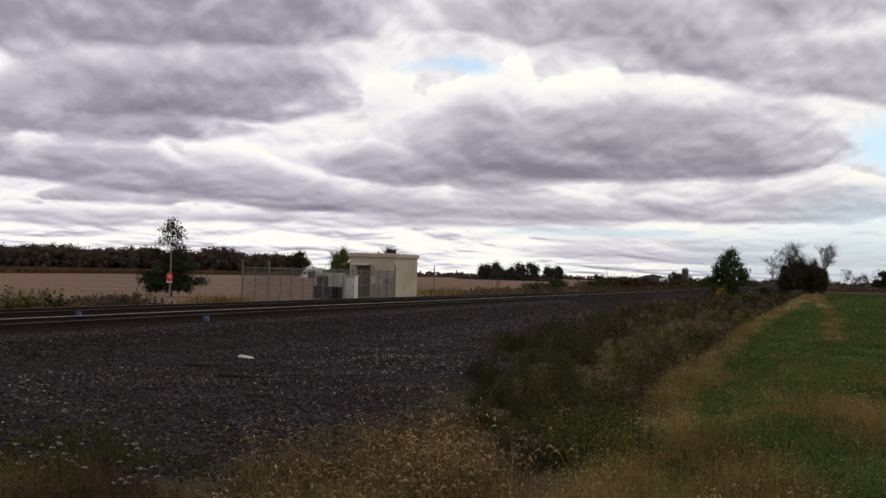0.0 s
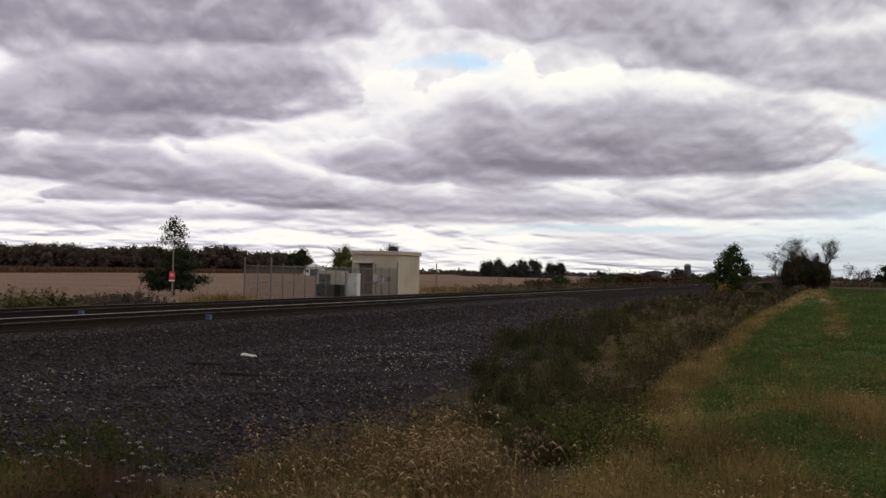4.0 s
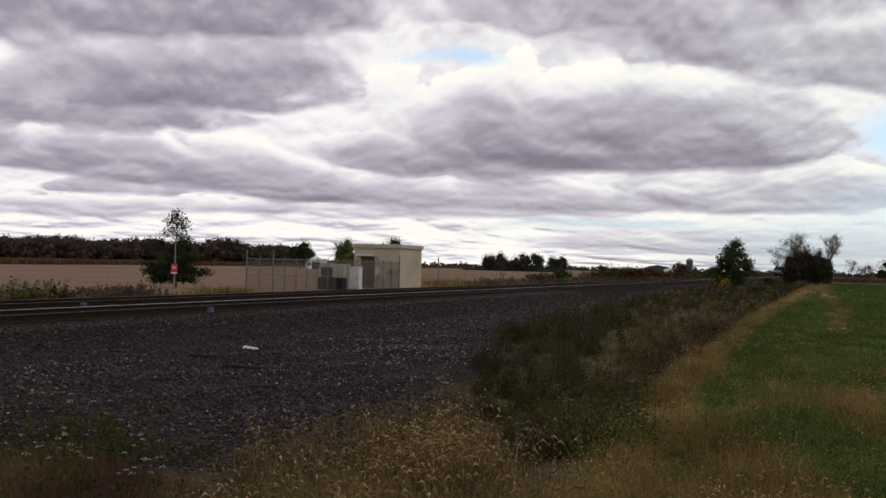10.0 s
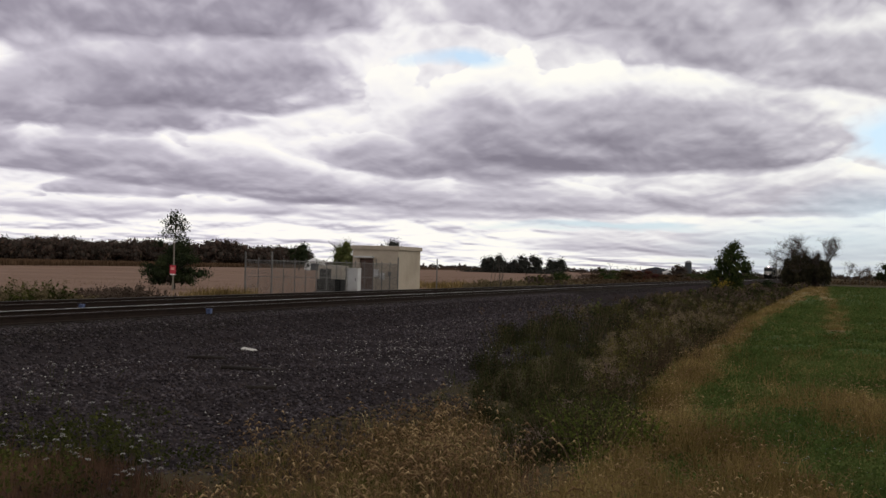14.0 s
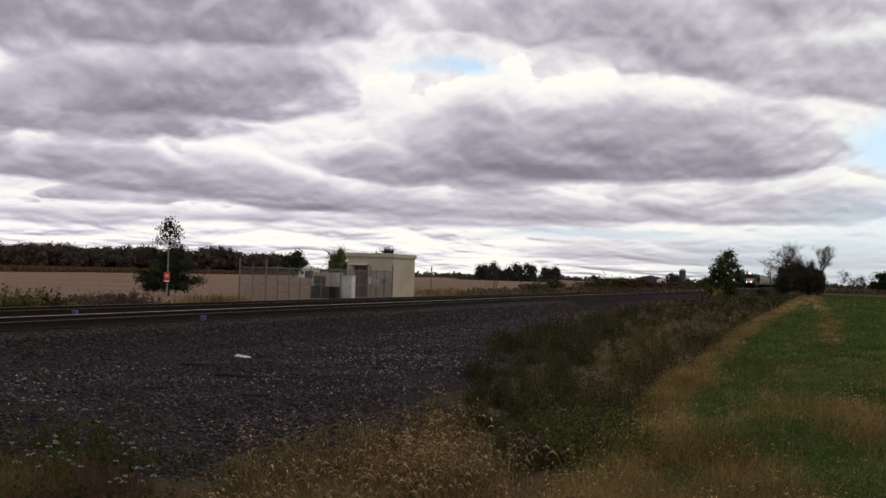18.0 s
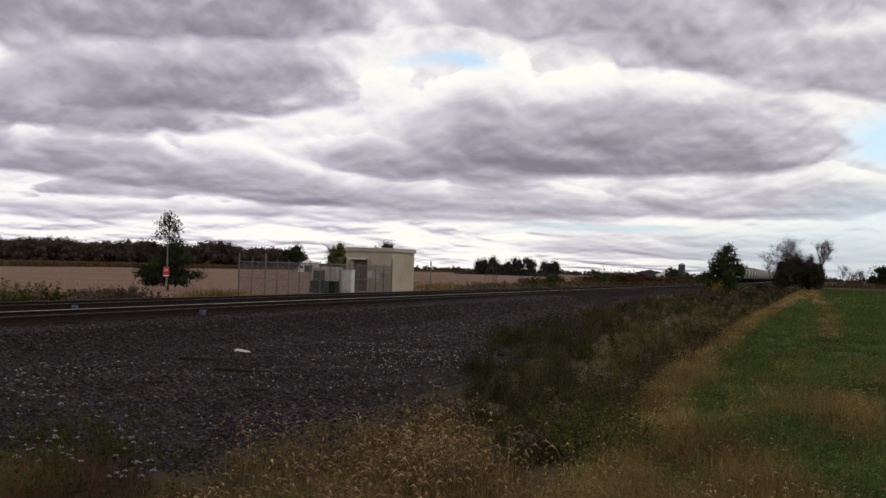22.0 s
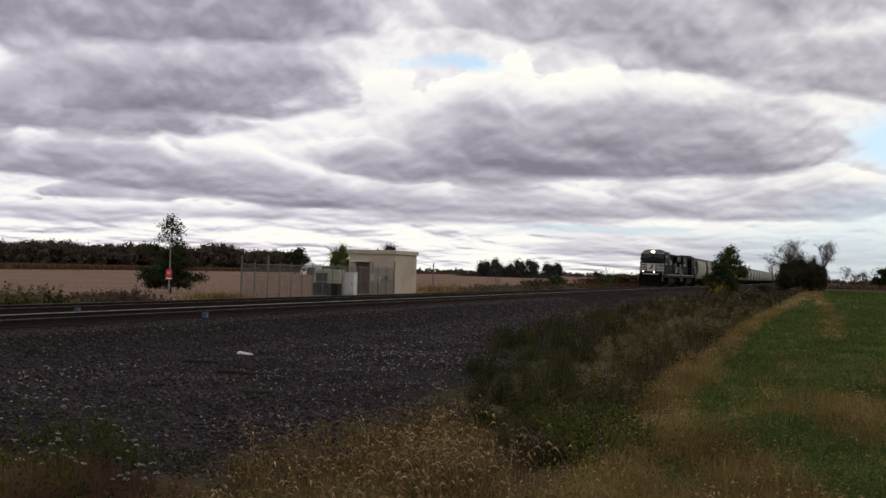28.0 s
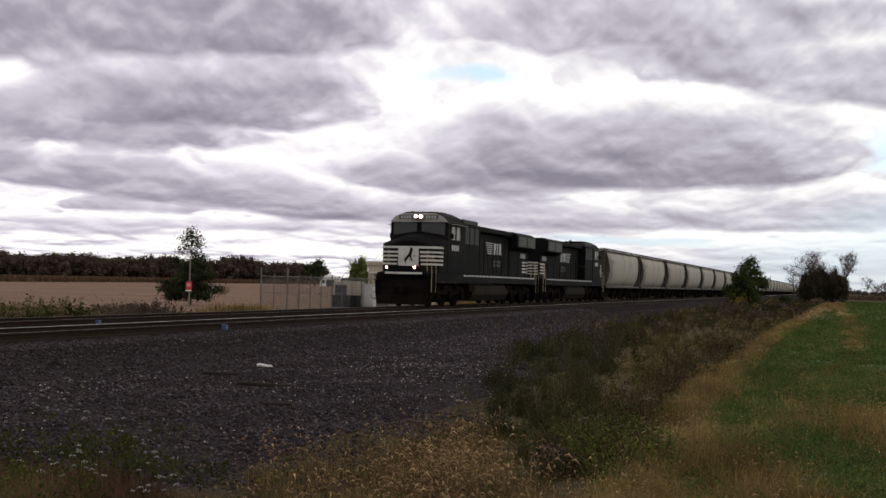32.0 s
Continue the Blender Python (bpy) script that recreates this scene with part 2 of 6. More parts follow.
M = {
    "gravel": surface("gravel", [(0.0, (0.011, 0.009, 0.0092)), (0.5, (0.025, 0.0205, 0.0215)), (1.0, (0.043, 0.036, 0.037))], 2.2, 0.95, 0, 0.9, 14, dirt=(0.021, 0.0155, 0.0138), dirt_scale=0.35, spec=0.0),
    "stone": surface("stone", [(0.0, (0.012, 0.0098, 0.0104)), (0.3, (0.024, 0.0196, 0.0215)), (0.5, (0.036, 0.0295, 0.0325)), (0.62, (0.046, 0.034, 0.031)), (0.7, (0.044, 0.037, 0.042)), (0.9, (0.074, 0.062, 0.067)), (1.0, (0.17, 0.148, 0.14))], 9, 0.95, vary=0.85, island=True, spec=0.02),
    "pale_stone": surface("pale_stone", [(0.0, (0.16, 0.145, 0.135)), (1.0, (0.38, 0.355, 0.33))], 9, 0.9, vary=0.8, island=True, spec=0.1),
    "track_bed": surface("track_bed", [(0.0, (0.009, 0.0065, 0.0055)), (0.5, (0.017, 0.0125, 0.011)), (1.0, (0.03, 0.024, 0.0215))], 3, 0.95, 0, 0.9, 12, dirt=(0.022, 0.014, 0.011), dirt_scale=0.5, spec=0.0),
    "soil": surface("soil", [(0.0, (0.02, 0.016, 0.01)), (0.5, (0.04, 0.032, 0.018)), (1.0, (0.07, 0.055, 0.03))], 1.5, 1.0, 0, 0.8, spec=0.02),
    "dry_turf": surface("dry_turf", [(0.0, (0.05, 0.037, 0.018)), (0.5, (0.13, 0.095, 0.045)), (1.0, (0.24, 0.18, 0.09))], 0.9, 1.0, 0, 0.8, 12, spec=0.1),
    "turf": surface("turf", [(0.0, (0.022, 0.038, 0.010)), (0.5, (0.036, 0.062, 0.015)), (0.85, (0.06, 0.085, 0.022)), (1.0, (0.10, 0.095, 0.035))], 0.35, 1.0, 0, 0.8, 22, spec=0.1),
    "stubble": surface("stubble", [(0.0, (0.102, 0.061, 0.045)), (0.5, (0.136, 0.086, 0.063)), (1.0, (0.178, 0.119, 0.088))], 0.05, 1.0, 0, 0.5, 60, spec=0.03),
    "dry_crop": foliage("dry_crop", [(0.0, (0.045, 0.028, 0.017)), (0.5, (0.085, 0.052, 0.031)), (1.0, (0.13, 0.083, 0.052))]),
    # Rust brown, darkened further to carry the shade on the rails' sides.
    "rail_steel": surface("rail_steel", [(0.0, (0.010, 0.007, 0.006)), (1.0, (0.025, 0.0165, 0.013))], 5, 0.9, 0.0, spec=0.06),
    # Two copies of polished steel: the sheen, or its lack, is in the colour.
    "rail_head": surface("rail_head", [(0.0, (0.34, 0.33, 0.33)), (1.0, (0.48, 0.47, 0.465))], 5, 0.36, 1.0),
    "rail_head_dull": surface("rail_head_dull", [(0.0, (0.075, 0.068, 0.064)), (1.0, (0.13, 0.12, 0.115))], 5, 0.5, 1.0),
    "tie_wood": surface("tie_wood", [(0.0, (0.008, 0.0065, 0.0055)), (1.0, (0.025, 0.02, 0.017))], 4, 0.95, 0, 0.6, vary=0.4, spec=0.05),
    "blue_paint": surface("blue_paint", [(0.0, (0.04, 0.055, 0.12)), (1.0, (0.07, 0.095, 0.18))], 8, 0.7),
    "loco_black": surface("loco_black", [(0.0, (0.0040, 0.0038, 0.0045)), (1.0, (0.0085, 0.008, 0.0084))], 1.5, 0.65, dirt=(0.0145, 0.0122, 0.011), dirt_scale=0.8, spec=0.025),
    "under_black": surface("under_black", [(0.0, (0.004, 0.0032, 0.0029)), (1.0, (0.0105, 0.0082, 0.0068))], 4, 0.95, 0, 0.3, spec=0.01),
    "tank_grime": surface("tank_grime", [(0.0, (0.010, 0.0085, 0.0072)), (1.0, (0.026, 0.022, 0.019))], 2, 0.9, 0, 0.2, dirt=(0.018, 0.0135, 0.010), spec=0.03),
    "loco_white": surface("loco_white", [(0.0, (0.33, 0.32, 0.30)), (1.0, (0.48, 0.47, 0.45))], 4, 0.5, dirt=(0.27, 0.24, 0.2)),
    "mark_white": surface("mark_white", [(0.0, (0.28, 0.28, 0.28)), (1.0, (0.42, 0.42, 0.415))], 4, 0.7, spec=0.05),
    "cream": surface("cream", [(0.0, (0.36, 0.3, 0.16)), (1.0, (0.5, 0.42, 0.24))], 4, 0.6),
    "glass": surface("glass", [(0.0, (0.008, 0.009, 0.010)), (1.0, (0.018, 0.02, 0.022))], 2, 0.15, spec=0.3),
    "grille": surface("grille", [(0.0, (0.012, 0.012, 0.012)), (1.0, (0.05, 0.05, 0.05))], 20, 0.7, 0.3),
    "grey_hood": surface("grey_hood", [(0.0, (0.05, 0.05, 0.052)), (1.0, (0.1, 0.1, 0.1))], 2, 0.7),
    "hopper_grey": surface("hopper_grey", [(0.0, (0.222, 0.204, 0.178)), (1.0, (0.296, 0.277, 0.248))], 0.6, 0.75, vary=0.3, dirt=(0.170, 0.148, 0.122), dirt_scale=0.5, spec=0.05),
    # Dark grey: painted shade on the wagon ends, dirt on the side sills.
    "hopper_end": surface("hopper_end", [(0.0, (0.035, 0.03, 0.026)), (1.0, (0.08, 0.07, 0.06))], 1, 0.8),
    "hopper_roof": surface("hopper_roof", [(0.0, (0.10, 0.09, 0.08)), (1.0, (0.17, 0.155, 0.14))], 1, 0.75),
    "head_glow": glow("head_glow", (1.0, 0.52, 0.42), 300.0),
    "ditch_glow": glow("ditch_glow", (1.0, 0.36, 0.26), 70.0),
    "panel_white": surface("panel_white", [(0.0, (0.2, 0.19, 0.17)), (1.0, (0.3, 0.29, 0.265))], 4, 0.7, spec=0.1),
    "number_dark": surface("number_dark", [(0.0, (0.05, 0.045, 0.04)), (1.0, (0.12, 0.11, 0.1))], 10, 0.5),
    "stucco": surface("stucco", [(0.0, (0.29, 0.243, 0.19)), (1.0, (0.36, 0.305, 0.245))], 3, 0.9, 0, 0.25, 15, dirt=(0.25, 0.208, 0.162), dirt_scale=0.4, spec=0.15),
    "door_brown": surface("door_brown", [(0.0, (0.045, 0.022, 0.016)), (1.0, (0.08, 0.042, 0.032))], 3, 0.6),
    "white_box": surface("white_box", [(0.0, (0.35, 0.345, 0.345)), (1.0, (0.45, 0.445, 0.44))], 2, 0.5, dirt=(0.29, 0.28, 0.27)),
    "beige_box": surface("beige_box", [(0.0, (0.27, 0.236, 0.19)), (1.0, (0.34, 0.30, 0.25))], 2, 0.6),
    "dark_box": surface("dark_box", [(0.0, (0.006, 0.006, 0.0065)), (1.0, (0.016, 0.016, 0.016))], 3, 0.7, spec=0.1),
    "galvanised": surface("galvanised", [(0.0, (0.07, 0.068, 0.066)), (1.0, (0.14, 0.135, 0.13))], 6, 0.6, 0.3),
    "sign_red": surface("sign_red", [(0.0, (0.32, 0.03, 0.045)), (1.0, (0.42, 0.05, 0.065))], 4, 0.6, spec=0.1),
    "sign_white": surface("sign_white", [(0.0, (0.6, 0.6, 0.58)), (1.0, (0.75, 0.75, 0.72))], 4, 0.5),
    "sign_faded": surface("sign_faded", [(0.0, (0.5, 0.16, 0.14)), (1.0, (0.62, 0.28, 0.25))], 9, 0.5),
    "silo_dark": surface("silo_dark", [(0.0, (0.026, 0.029, 0.034)), (1.0, (0.05, 0.055, 0.062))], 0.5, 0.8),
    "stubble_stalk": foliage("stubble_stalk", [(0.0, (0.105, 0.066, 0.045)), (0.6, (0.16, 0.105, 0.072)), (1.0, (0.22, 0.158, 0.108))]),
    "bed_stone": surface("bed_stone", [(0.0, (0.009, 0.0075, 0.007)), (0.7, (0.024, 0.0195, 0.018)), (1.0, (0.055, 0.046, 0.042))], 9, 0.95, vary=0.85, island=True, spec=0.08),
    "post_wood": surface("post_wood", [(0.0, (0.09, 0.075, 0.06)), (1.0, (0.2, 0.17, 0.14))], 6, 0.9),
    "bark": surface("bark", [(0.0, (0.03, 0.024, 0.02)), (1.0, (0.08, 0.066, 0.055))], 6, 0.95, 0, 0.6),
    "leaf_dark": foliage("leaf_dark", [(0.0, (0.012, 0.015, 0.010)), (0.5, (0.022, 0.028, 0.014)), (1.0, (0.044, 0.052, 0.023))], 0.2),
    "leaf_green": foliage("leaf_green", [(0.0, (0.014, 0.021, 0.008)), (0.5, (0.03, 0.041, 0.014)), (1.0, (0.072, 0.075, 0.024))]),
    "leaf_olive": foliage("leaf_olive", [(0.0, (0.03, 0.035, 0.015)), (0.5, (0.075, 0.085, 0.03)), (1.0, (0.15, 0.15, 0.06))]),
    "leaf_autumn": foliage("leaf_autumn", [(0.0, (0.022, 0.017, 0.011)), (0.4, (0.042, 0.029, 0.017)), (0.7, (0.066, 0.037, 0.020)), (1.0, (0.078, 0.032, 0.018))]),
    # Autumn browns, lightened to include the haze over the far woods.
    "leaf_wood": foliage("leaf_wood", [(0.0, (0.034, 0.028, 0.026)), (0.4, (0.051, 0.042, 0.035)), (0.7, (0.068, 0.047, 0.038)), (0.85, (0.092, 0.051, 0.041)), (1.0, (0.075, 0.066, 0.042))], 0.15),
    "leaf_hedge": foliage("leaf_hedge", [(0.0, (0.018, 0.016, 0.011)), (0.5, (0.032, 0.029, 0.018)), (1.0, (0.06, 0.05, 0.028))], 0.15),
    # Greyed leaf colour: the haze before distant trees is mixed into it.
    "leaf_far": foliage("leaf_far", [(0.0, (0.020, 0.021, 0.020)), (0.5, (0.033, 0.034, 0.030)), (1.0, (0.06, 0.054, 0.044))], 0.15),
    "leaf_red": foliage("leaf_red", [(0.0, (0.032, 0.013, 0.011)), (0.5, (0.062, 0.023, 0.018)), (1.0, (0.10, 0.042, 0.026))]),
    "leaf_yellow": foliage("leaf_yellow", [(0.0, (0.12, 0.09, 0.015)), (1.0, (0.3, 0.2, 0.03))]),
    "weed_green": foliage("weed_green", [(0.0, (0.014, 0.016, 0.006)), (0.5, (0.036, 0.040, 0.012)), (1.0, (0.085, 0.085, 0.024))]),
    "weed_brown": foliage("weed_brown", [(0.0, (0.026, 0.018, 0.012)), (0.5, (0.06, 0.042, 0.026)), (1.0, (0.13, 0.092, 0.056))]),
    "weed_fluff": foliage("weed_fluff", [(0.0, (0.082, 0.061, 0.040)), (1.0, (0.21, 0.16, 0.105))]),
    # The pale last stop paints bright highlights onto some of the blades.
    "straw": foliage("straw", [(0.0, (0.04, 0.027, 0.010)), (0.45, (0.12, 0.083, 0.032)), (0.8, (0.23, 0.165, 0.07)), (1.0, (0.5, 0.39, 0.21))]),
    "grass_green": foliage("grass_green", [(0.0, (0.031, 0.047, 0.013)), (0.5, (0.056, 0.082, 0.022)), (1.0, (0.115, 0.130, 0.043))]),
    "plume": foliage("plume", [(0.0, (0.10, 0.060, 0.034)), (0.6, (0.20, 0.126, 0.066)), (1.0, (0.46, 0.33, 0.18))]),
    "rust_weed": foliage("rust_weed", [(0.0, (0.036, 0.026, 0.021)), (0.5, (0.070, 0.050, 0.039)), (1.0, (0.12, 0.088, 0.066))]),
    "weed_tan": foliage("weed_tan", [(0.0, (0.05, 0.04, 0.022)), (0.5, (0.10, 0.078, 0.042)), (1.0, (0.18, 0.14, 0.08))]),
    "straw_pale": foliage("straw_pale", [(0.0, (0.055, 0.039, 0.013)), (0.5, (0.15, 0.104, 0.039)), (1.0, (0.28, 0.205, 0.085))]),
    "weed_deep": foliage("weed_deep", [(0.0, (0.013, 0.014, 0.007)), (0.5, (0.029, 0.031, 0.013)), (1.0, (0.066, 0.066, 0.026))]),
    "weed_pink": foliage("weed_pink", [(0.0, (0.085, 0.060, 0.046)), (0.6, (0.16, 0.116, 0.092)), (1.0, (0.26, 0.20, 0.165))]),
    "weed_olive": foliage("weed_olive", [(0.0, (0.03, 0.026, 0.008)), (0.5, (0.08, 0.069, 0.021)), (1.0, (0.16, 0.135, 0.045))]),
    "weed_bright": foliage("weed_bright", [(0.0, (0.03, 0.038, 0.009)), (0.5, (0.062, 0.074, 0.017)), (1.0, (0.13, 0.135, 0.035))]),
    "grass_red": foliage("grass_red", [(0.0, (0.045, 0.025, 0.018)), (0.5, (0.09, 0.05, 0.032)), (1.0, (0.15, 0.09, 0.055))]),
    "flower": foliage("flower", [(0.0, (0.16, 0.15, 0.143)), (1.0, (0.36, 0.345, 0.33))], 0.3),
    "barn_white": surface("barn_white", [(0.0, (0.6, 0.6, 0.6)), (1.0, (0.75, 0.75, 0.75))], 0.4, 0.6),
    "barn_dark": surface("barn_dark", [(0.0, (0.028, 0.030, 0.038)), (1.0, (0.05, 0.053, 0.062))], 0.4, 0.7),
    "silo_grey": surface("silo_grey", [(0.0, (0.16, 0.16, 0.17)), (1.0, (0.26, 0.26, 0.27))], 0.5, 0.7),
}

# ---- tools ----
def np_mesh(name, verts, faces, material):
    """A mesh from arrays: vertices (n, 3) and faces (m, k)."""
    me = bpy.data.meshes.new(name)
    verts, faces = np.asarray(verts, np.float32), np.asarray(faces, np.int32)
    m, k = faces.shape
    me.vertices.add(len(verts))
    me.vertices.foreach_set("co", verts.ravel())
    me.loops.add(m * k)
    me.loops.foreach_set("vertex_index", faces.ravel())
    me.polygons.add(m)
    me.polygons.foreach_set("loop_start", np.arange(m, dtype=np.int32) * k)
    me.polygons.foreach_set("loop_total", np.full(m, k, np.int32))
    me.update(calc_edges=True)
    for one in (material if isinstance(material, (list, tuple)) else [material]):
        me.materials.append(M[one])
    return me


def thing(name, label, category, group="", at=(0, 0, 0), turn=0.0):
    """An empty at a thing's base, which carries its parts."""
    ob = new(name)
    ob.matrix_basis = pose(*at, 0, 0, turn)
    return tagged(ob, label, category, group)


def hold(name, me, parent, label="", m=None):
    ob = new(name, me)
    ob.parent = parent
    if m is not None:
        ob.matrix_basis = m
    return tagged(ob, label)


def part(name, bm, material, parent, label="", bevel=0.0, m=None):
    """Links a bmesh as one mesh object under a thing or a part."""
    if bevel:
        bmesh.ops.bevel(bm, geom=bm.edges[:], offset=bevel, segments=1, affect="EDGES", clamp_overlap=True)
    bmesh.ops.recalc_face_normals(bm, faces=bm.faces[:])
    me = bpy.data.meshes.new(name)
    bm.to_mesh(me)
    bm.free()
    for one in (material if isinstance(material, (list, tuple)) else [material]):
        me.materials.append(M[one])
    return hold(name, me, parent, label, m)


def box(x0, x1, y0, y1, z0, z1, bm=None):
    bm = bm or bmesh.new()
    v = [bm.verts.new((x, y, z)) for z in (z0, z1) for y in (y0, y1) for x in (x0, x1)]
    for f in ((0, 1, 3, 2), (4, 5, 7, 6), (0, 1, 5, 4), (2, 3, 7, 6), (0, 2, 6, 4), (1, 3, 7, 5)):
        bm.faces.new([v[i] for i in f])
    return bm


def tube(points, radius, sides=6, bm=None, end=None):
    """A round bar along points; end: the radius at its far end."""
    bm = bm or bmesh.new()
    points = [Vector(p) for p in points]
    rings = []
    for i, p in enumerate(points):
        d = (points[min(i + 1, len(points) - 1)] - points[max(i - 1, 0)]).normalized()
        a = d.orthogonal().normalized()
        b = d.cross(a)
        r = radius if end is None else radius + (end - radius) * i / (len(points) - 1)
        rings.append([bm.verts.new(p + r * (math.cos(6.2832 * k / sides) * a + math.sin(6.2832 * k / sides) * b)) for k in range(sides)])
    for one, two in zip(rings, rings[1:]):
        # pair the rings by the nearest first vertex
        s = min(range(sides), key=lambda j: (two[j].co - one[0].co).length)
        for k in range(sides):
            bm.faces.new((one[k], one[(k + 1) % sides], two[(k + 1 + s) % sides], two[(k + s) % sides]))
    bm.faces.new(rings[0])
    bm.faces.new(rings[-1])
    return bm


def loft(sections, bm=None, closed=True):
    """A skin through sections of equal numbers of points, capped at both ends."""
    bm = bm or bmesh.new()
    rows = [[bm.verts.new(p) for p in s] for s in sections]
    n = len(rows[0])
    for one, two in zip(rows, rows[1:]):
        for k in range(n if closed else n - 1):
            bm.faces.new((one[k], one[(k + 1) % n], two[(k + 1) % n], two[k]))
    if closed:
        bm.faces.new(rows[0])
        bm.faces.new(rows[-1])
    return bm


def wheel(x, y, z, r, w, bm=None):
    return tube([(x - w / 2, y, z), (x - w / 2 + 0.01, y, z), (x + w / 2, y, z)], r, 20, bm)


def blade_mesh(name, rng, base, height, width, material, lean=0.35):
    """Grass blades: a bent strip of three triangles on each base point."""
    n = len(base)
    a = rng.uniform(0, 6.283, n)
    d = np.stack([np.cos(a), np.sin(a), np.zeros(n)], 1)
    f = rng.uniform(0, 6.283, n)
    s = np.stack([np.cos(f), np.sin(f), np.zeros(n)], 1) * (width / 2)[:, None]
    k = np.abs(rng.normal(0, lean, n))[:, None]
    h = height[:, None]
    up = np.array([0, 0, 1.0])
    mid = base + up * h * 0.6 + d * h * k * 0.35
    tip = base + up * h * (1 - 0.35 * np.minimum(k, 1)) + d * h * k
    v = np.stack([base - s, base + s, mid - s * 0.8, mid + s * 0.8, tip], 1).reshape(-1, 3)
    o = np.arange(n)[:, None, None] * 5
    f = (np.array([[0, 1, 3], [0, 3, 2], [2, 3, 4]])[None] + o).reshape(-1, 3)
    return np_mesh(name, v, f, material)


def leaf_arrays(rng, centre, size, flat=0.0):
    """A lens-shaped leaf of four corners in a chance direction round each centre."""
    n = len(centre)
    u = rng.normal(size=(n, 3))
    u /= np.linalg.norm(u, axis=1)[:, None]
    w = rng.normal(size=(n, 3))
    if flat:
        u[:, 2] *= 1 - flat
        w[:, 2] *= 1 - flat
    w = np.cross(u, w)
    w = np.cross(w, u) if flat else w
    w /= np.linalg.norm(w, axis=1)[:, None] + 1e-9
    s = np.broadcast_to(size, (n,))[:, None]
    v = np.stack([centre - u * s * 0.5, centre + w * s * 0.32, centre + u * s * 0.5, centre - w * s * 0.32], 1).reshape(-1, 3)
    return v, np.arange(n * 4).reshape(-1, 4)


def leaf_mesh(name, rng, centre, size, material, flat=0.0):
    v, f = leaf_arrays(rng, centre, size, flat)
    return np_mesh(name, v, f, material)


def stone_mesh(name, rng, base, size, material):
    """Broken stones: uneven eight-sided lumps."""
    n = len(base)
    o = np.array([[1, 0, 0], [-1, 0, 0], [0, 1, 0], [0, -1, 0], [0, 0, 1], [0, 0, -1.0]])
    a = rng.uniform(0, 6.283, n)
    c, s = np.cos(a), np.sin(a)
    v = o[None] * rng.uniform(0.55, 1.1, (n, 6, 1)) + rng.normal(0, 0.16, (n, 6, 3))
    v = v * (np.array([1, 0.8, 0.6]) * size[:, None])[:, None, :] * 0.5
    v = np.stack([v[..., 0] * c[:, None] - v[..., 1] * s[:, None], v[..., 0] * s[:, None] + v[..., 1] * c[:, None], v[..., 2]], -1)
    v = (v + base[:, None, :]).reshape(-1, 3)
    f = np.array([[0, 2, 4], [2, 1, 4], [1, 3, 4], [3, 0, 4], [2, 0, 5], [1, 2, 5], [3, 1, 5], [0, 3, 5]])
    return np_mesh(name, v, (f[None] + np.arange(n)[:, None, None] * 6).reshape(-1, 3), material)


# ---- ground ----
PROFILE_X = (-3500, -90, -40, -24.5, -23.2, -21.9, -15.1, -14.0, -12.9, -9.5, -6.8, -4.9, -3.3, -2.4, 0.0, 40, 3500)
PROFILE_Z = (-2.0, -1.3, -0.75, -0.6, -0.55, -0.2, -0.2, -0.22, -0.68, -0.8, -0.93, -1.15, -0.85, -0.6, -0.52, -0.75, -1.5)


def lay(x, y):
    """The ground's height."""
    x, y = np.asarray(x, float), np.asarray(y, float)
    bumps = 0.03 * np.sin(1.3 * y + 0.7 * x) + 0.025 * np.sin(2.9 * x - 1.1 * y)
    soft = np.clip((x + 13.0) / 2, 0, 1) + np.clip((-22.5 - x) / 2, 0, 1)
    return np.interp(x, PROFILE_X, PROFILE_Z) + bumps * soft


def patch(x, y, s):
    """A smooth uneven pattern between -1 and 1, of size s metres."""
    x, y = x / s, y / s
    return (np.sin(1.7 * x + 0.6 * y + 1.0) + np.sin(-0.9 * x + 1.9 * y + 2.0) + np.sin(2.6 * x - 1.5 * y) * 0.7 + np.sin(0.5 * x + 3.1 * y + 4.0) * 0.6) / 3.3


def verge(y):
    """The two sides of the strip of dry grass between ditch and field."""
    left = np.interp(y, (7, 11, 13, 17.5, 21.5, 26, 47, 68, 143, 240), (-2.1, -1.85, -1.95, -2.3, -2.55, -2.65, -3.3, -3.3, -3.0, -1.6))
    right = np.interp(y, (7, 9, 10.3, 12.8, 14.5, 17, 21, 28.5, 44, 73, 120, 170), (0.1, -0.4, -1.1, -1.32, -1.42, -1.56, -1.76, -1.76, -1.78, -1.5, -0.5, 1.2))
    return left, right


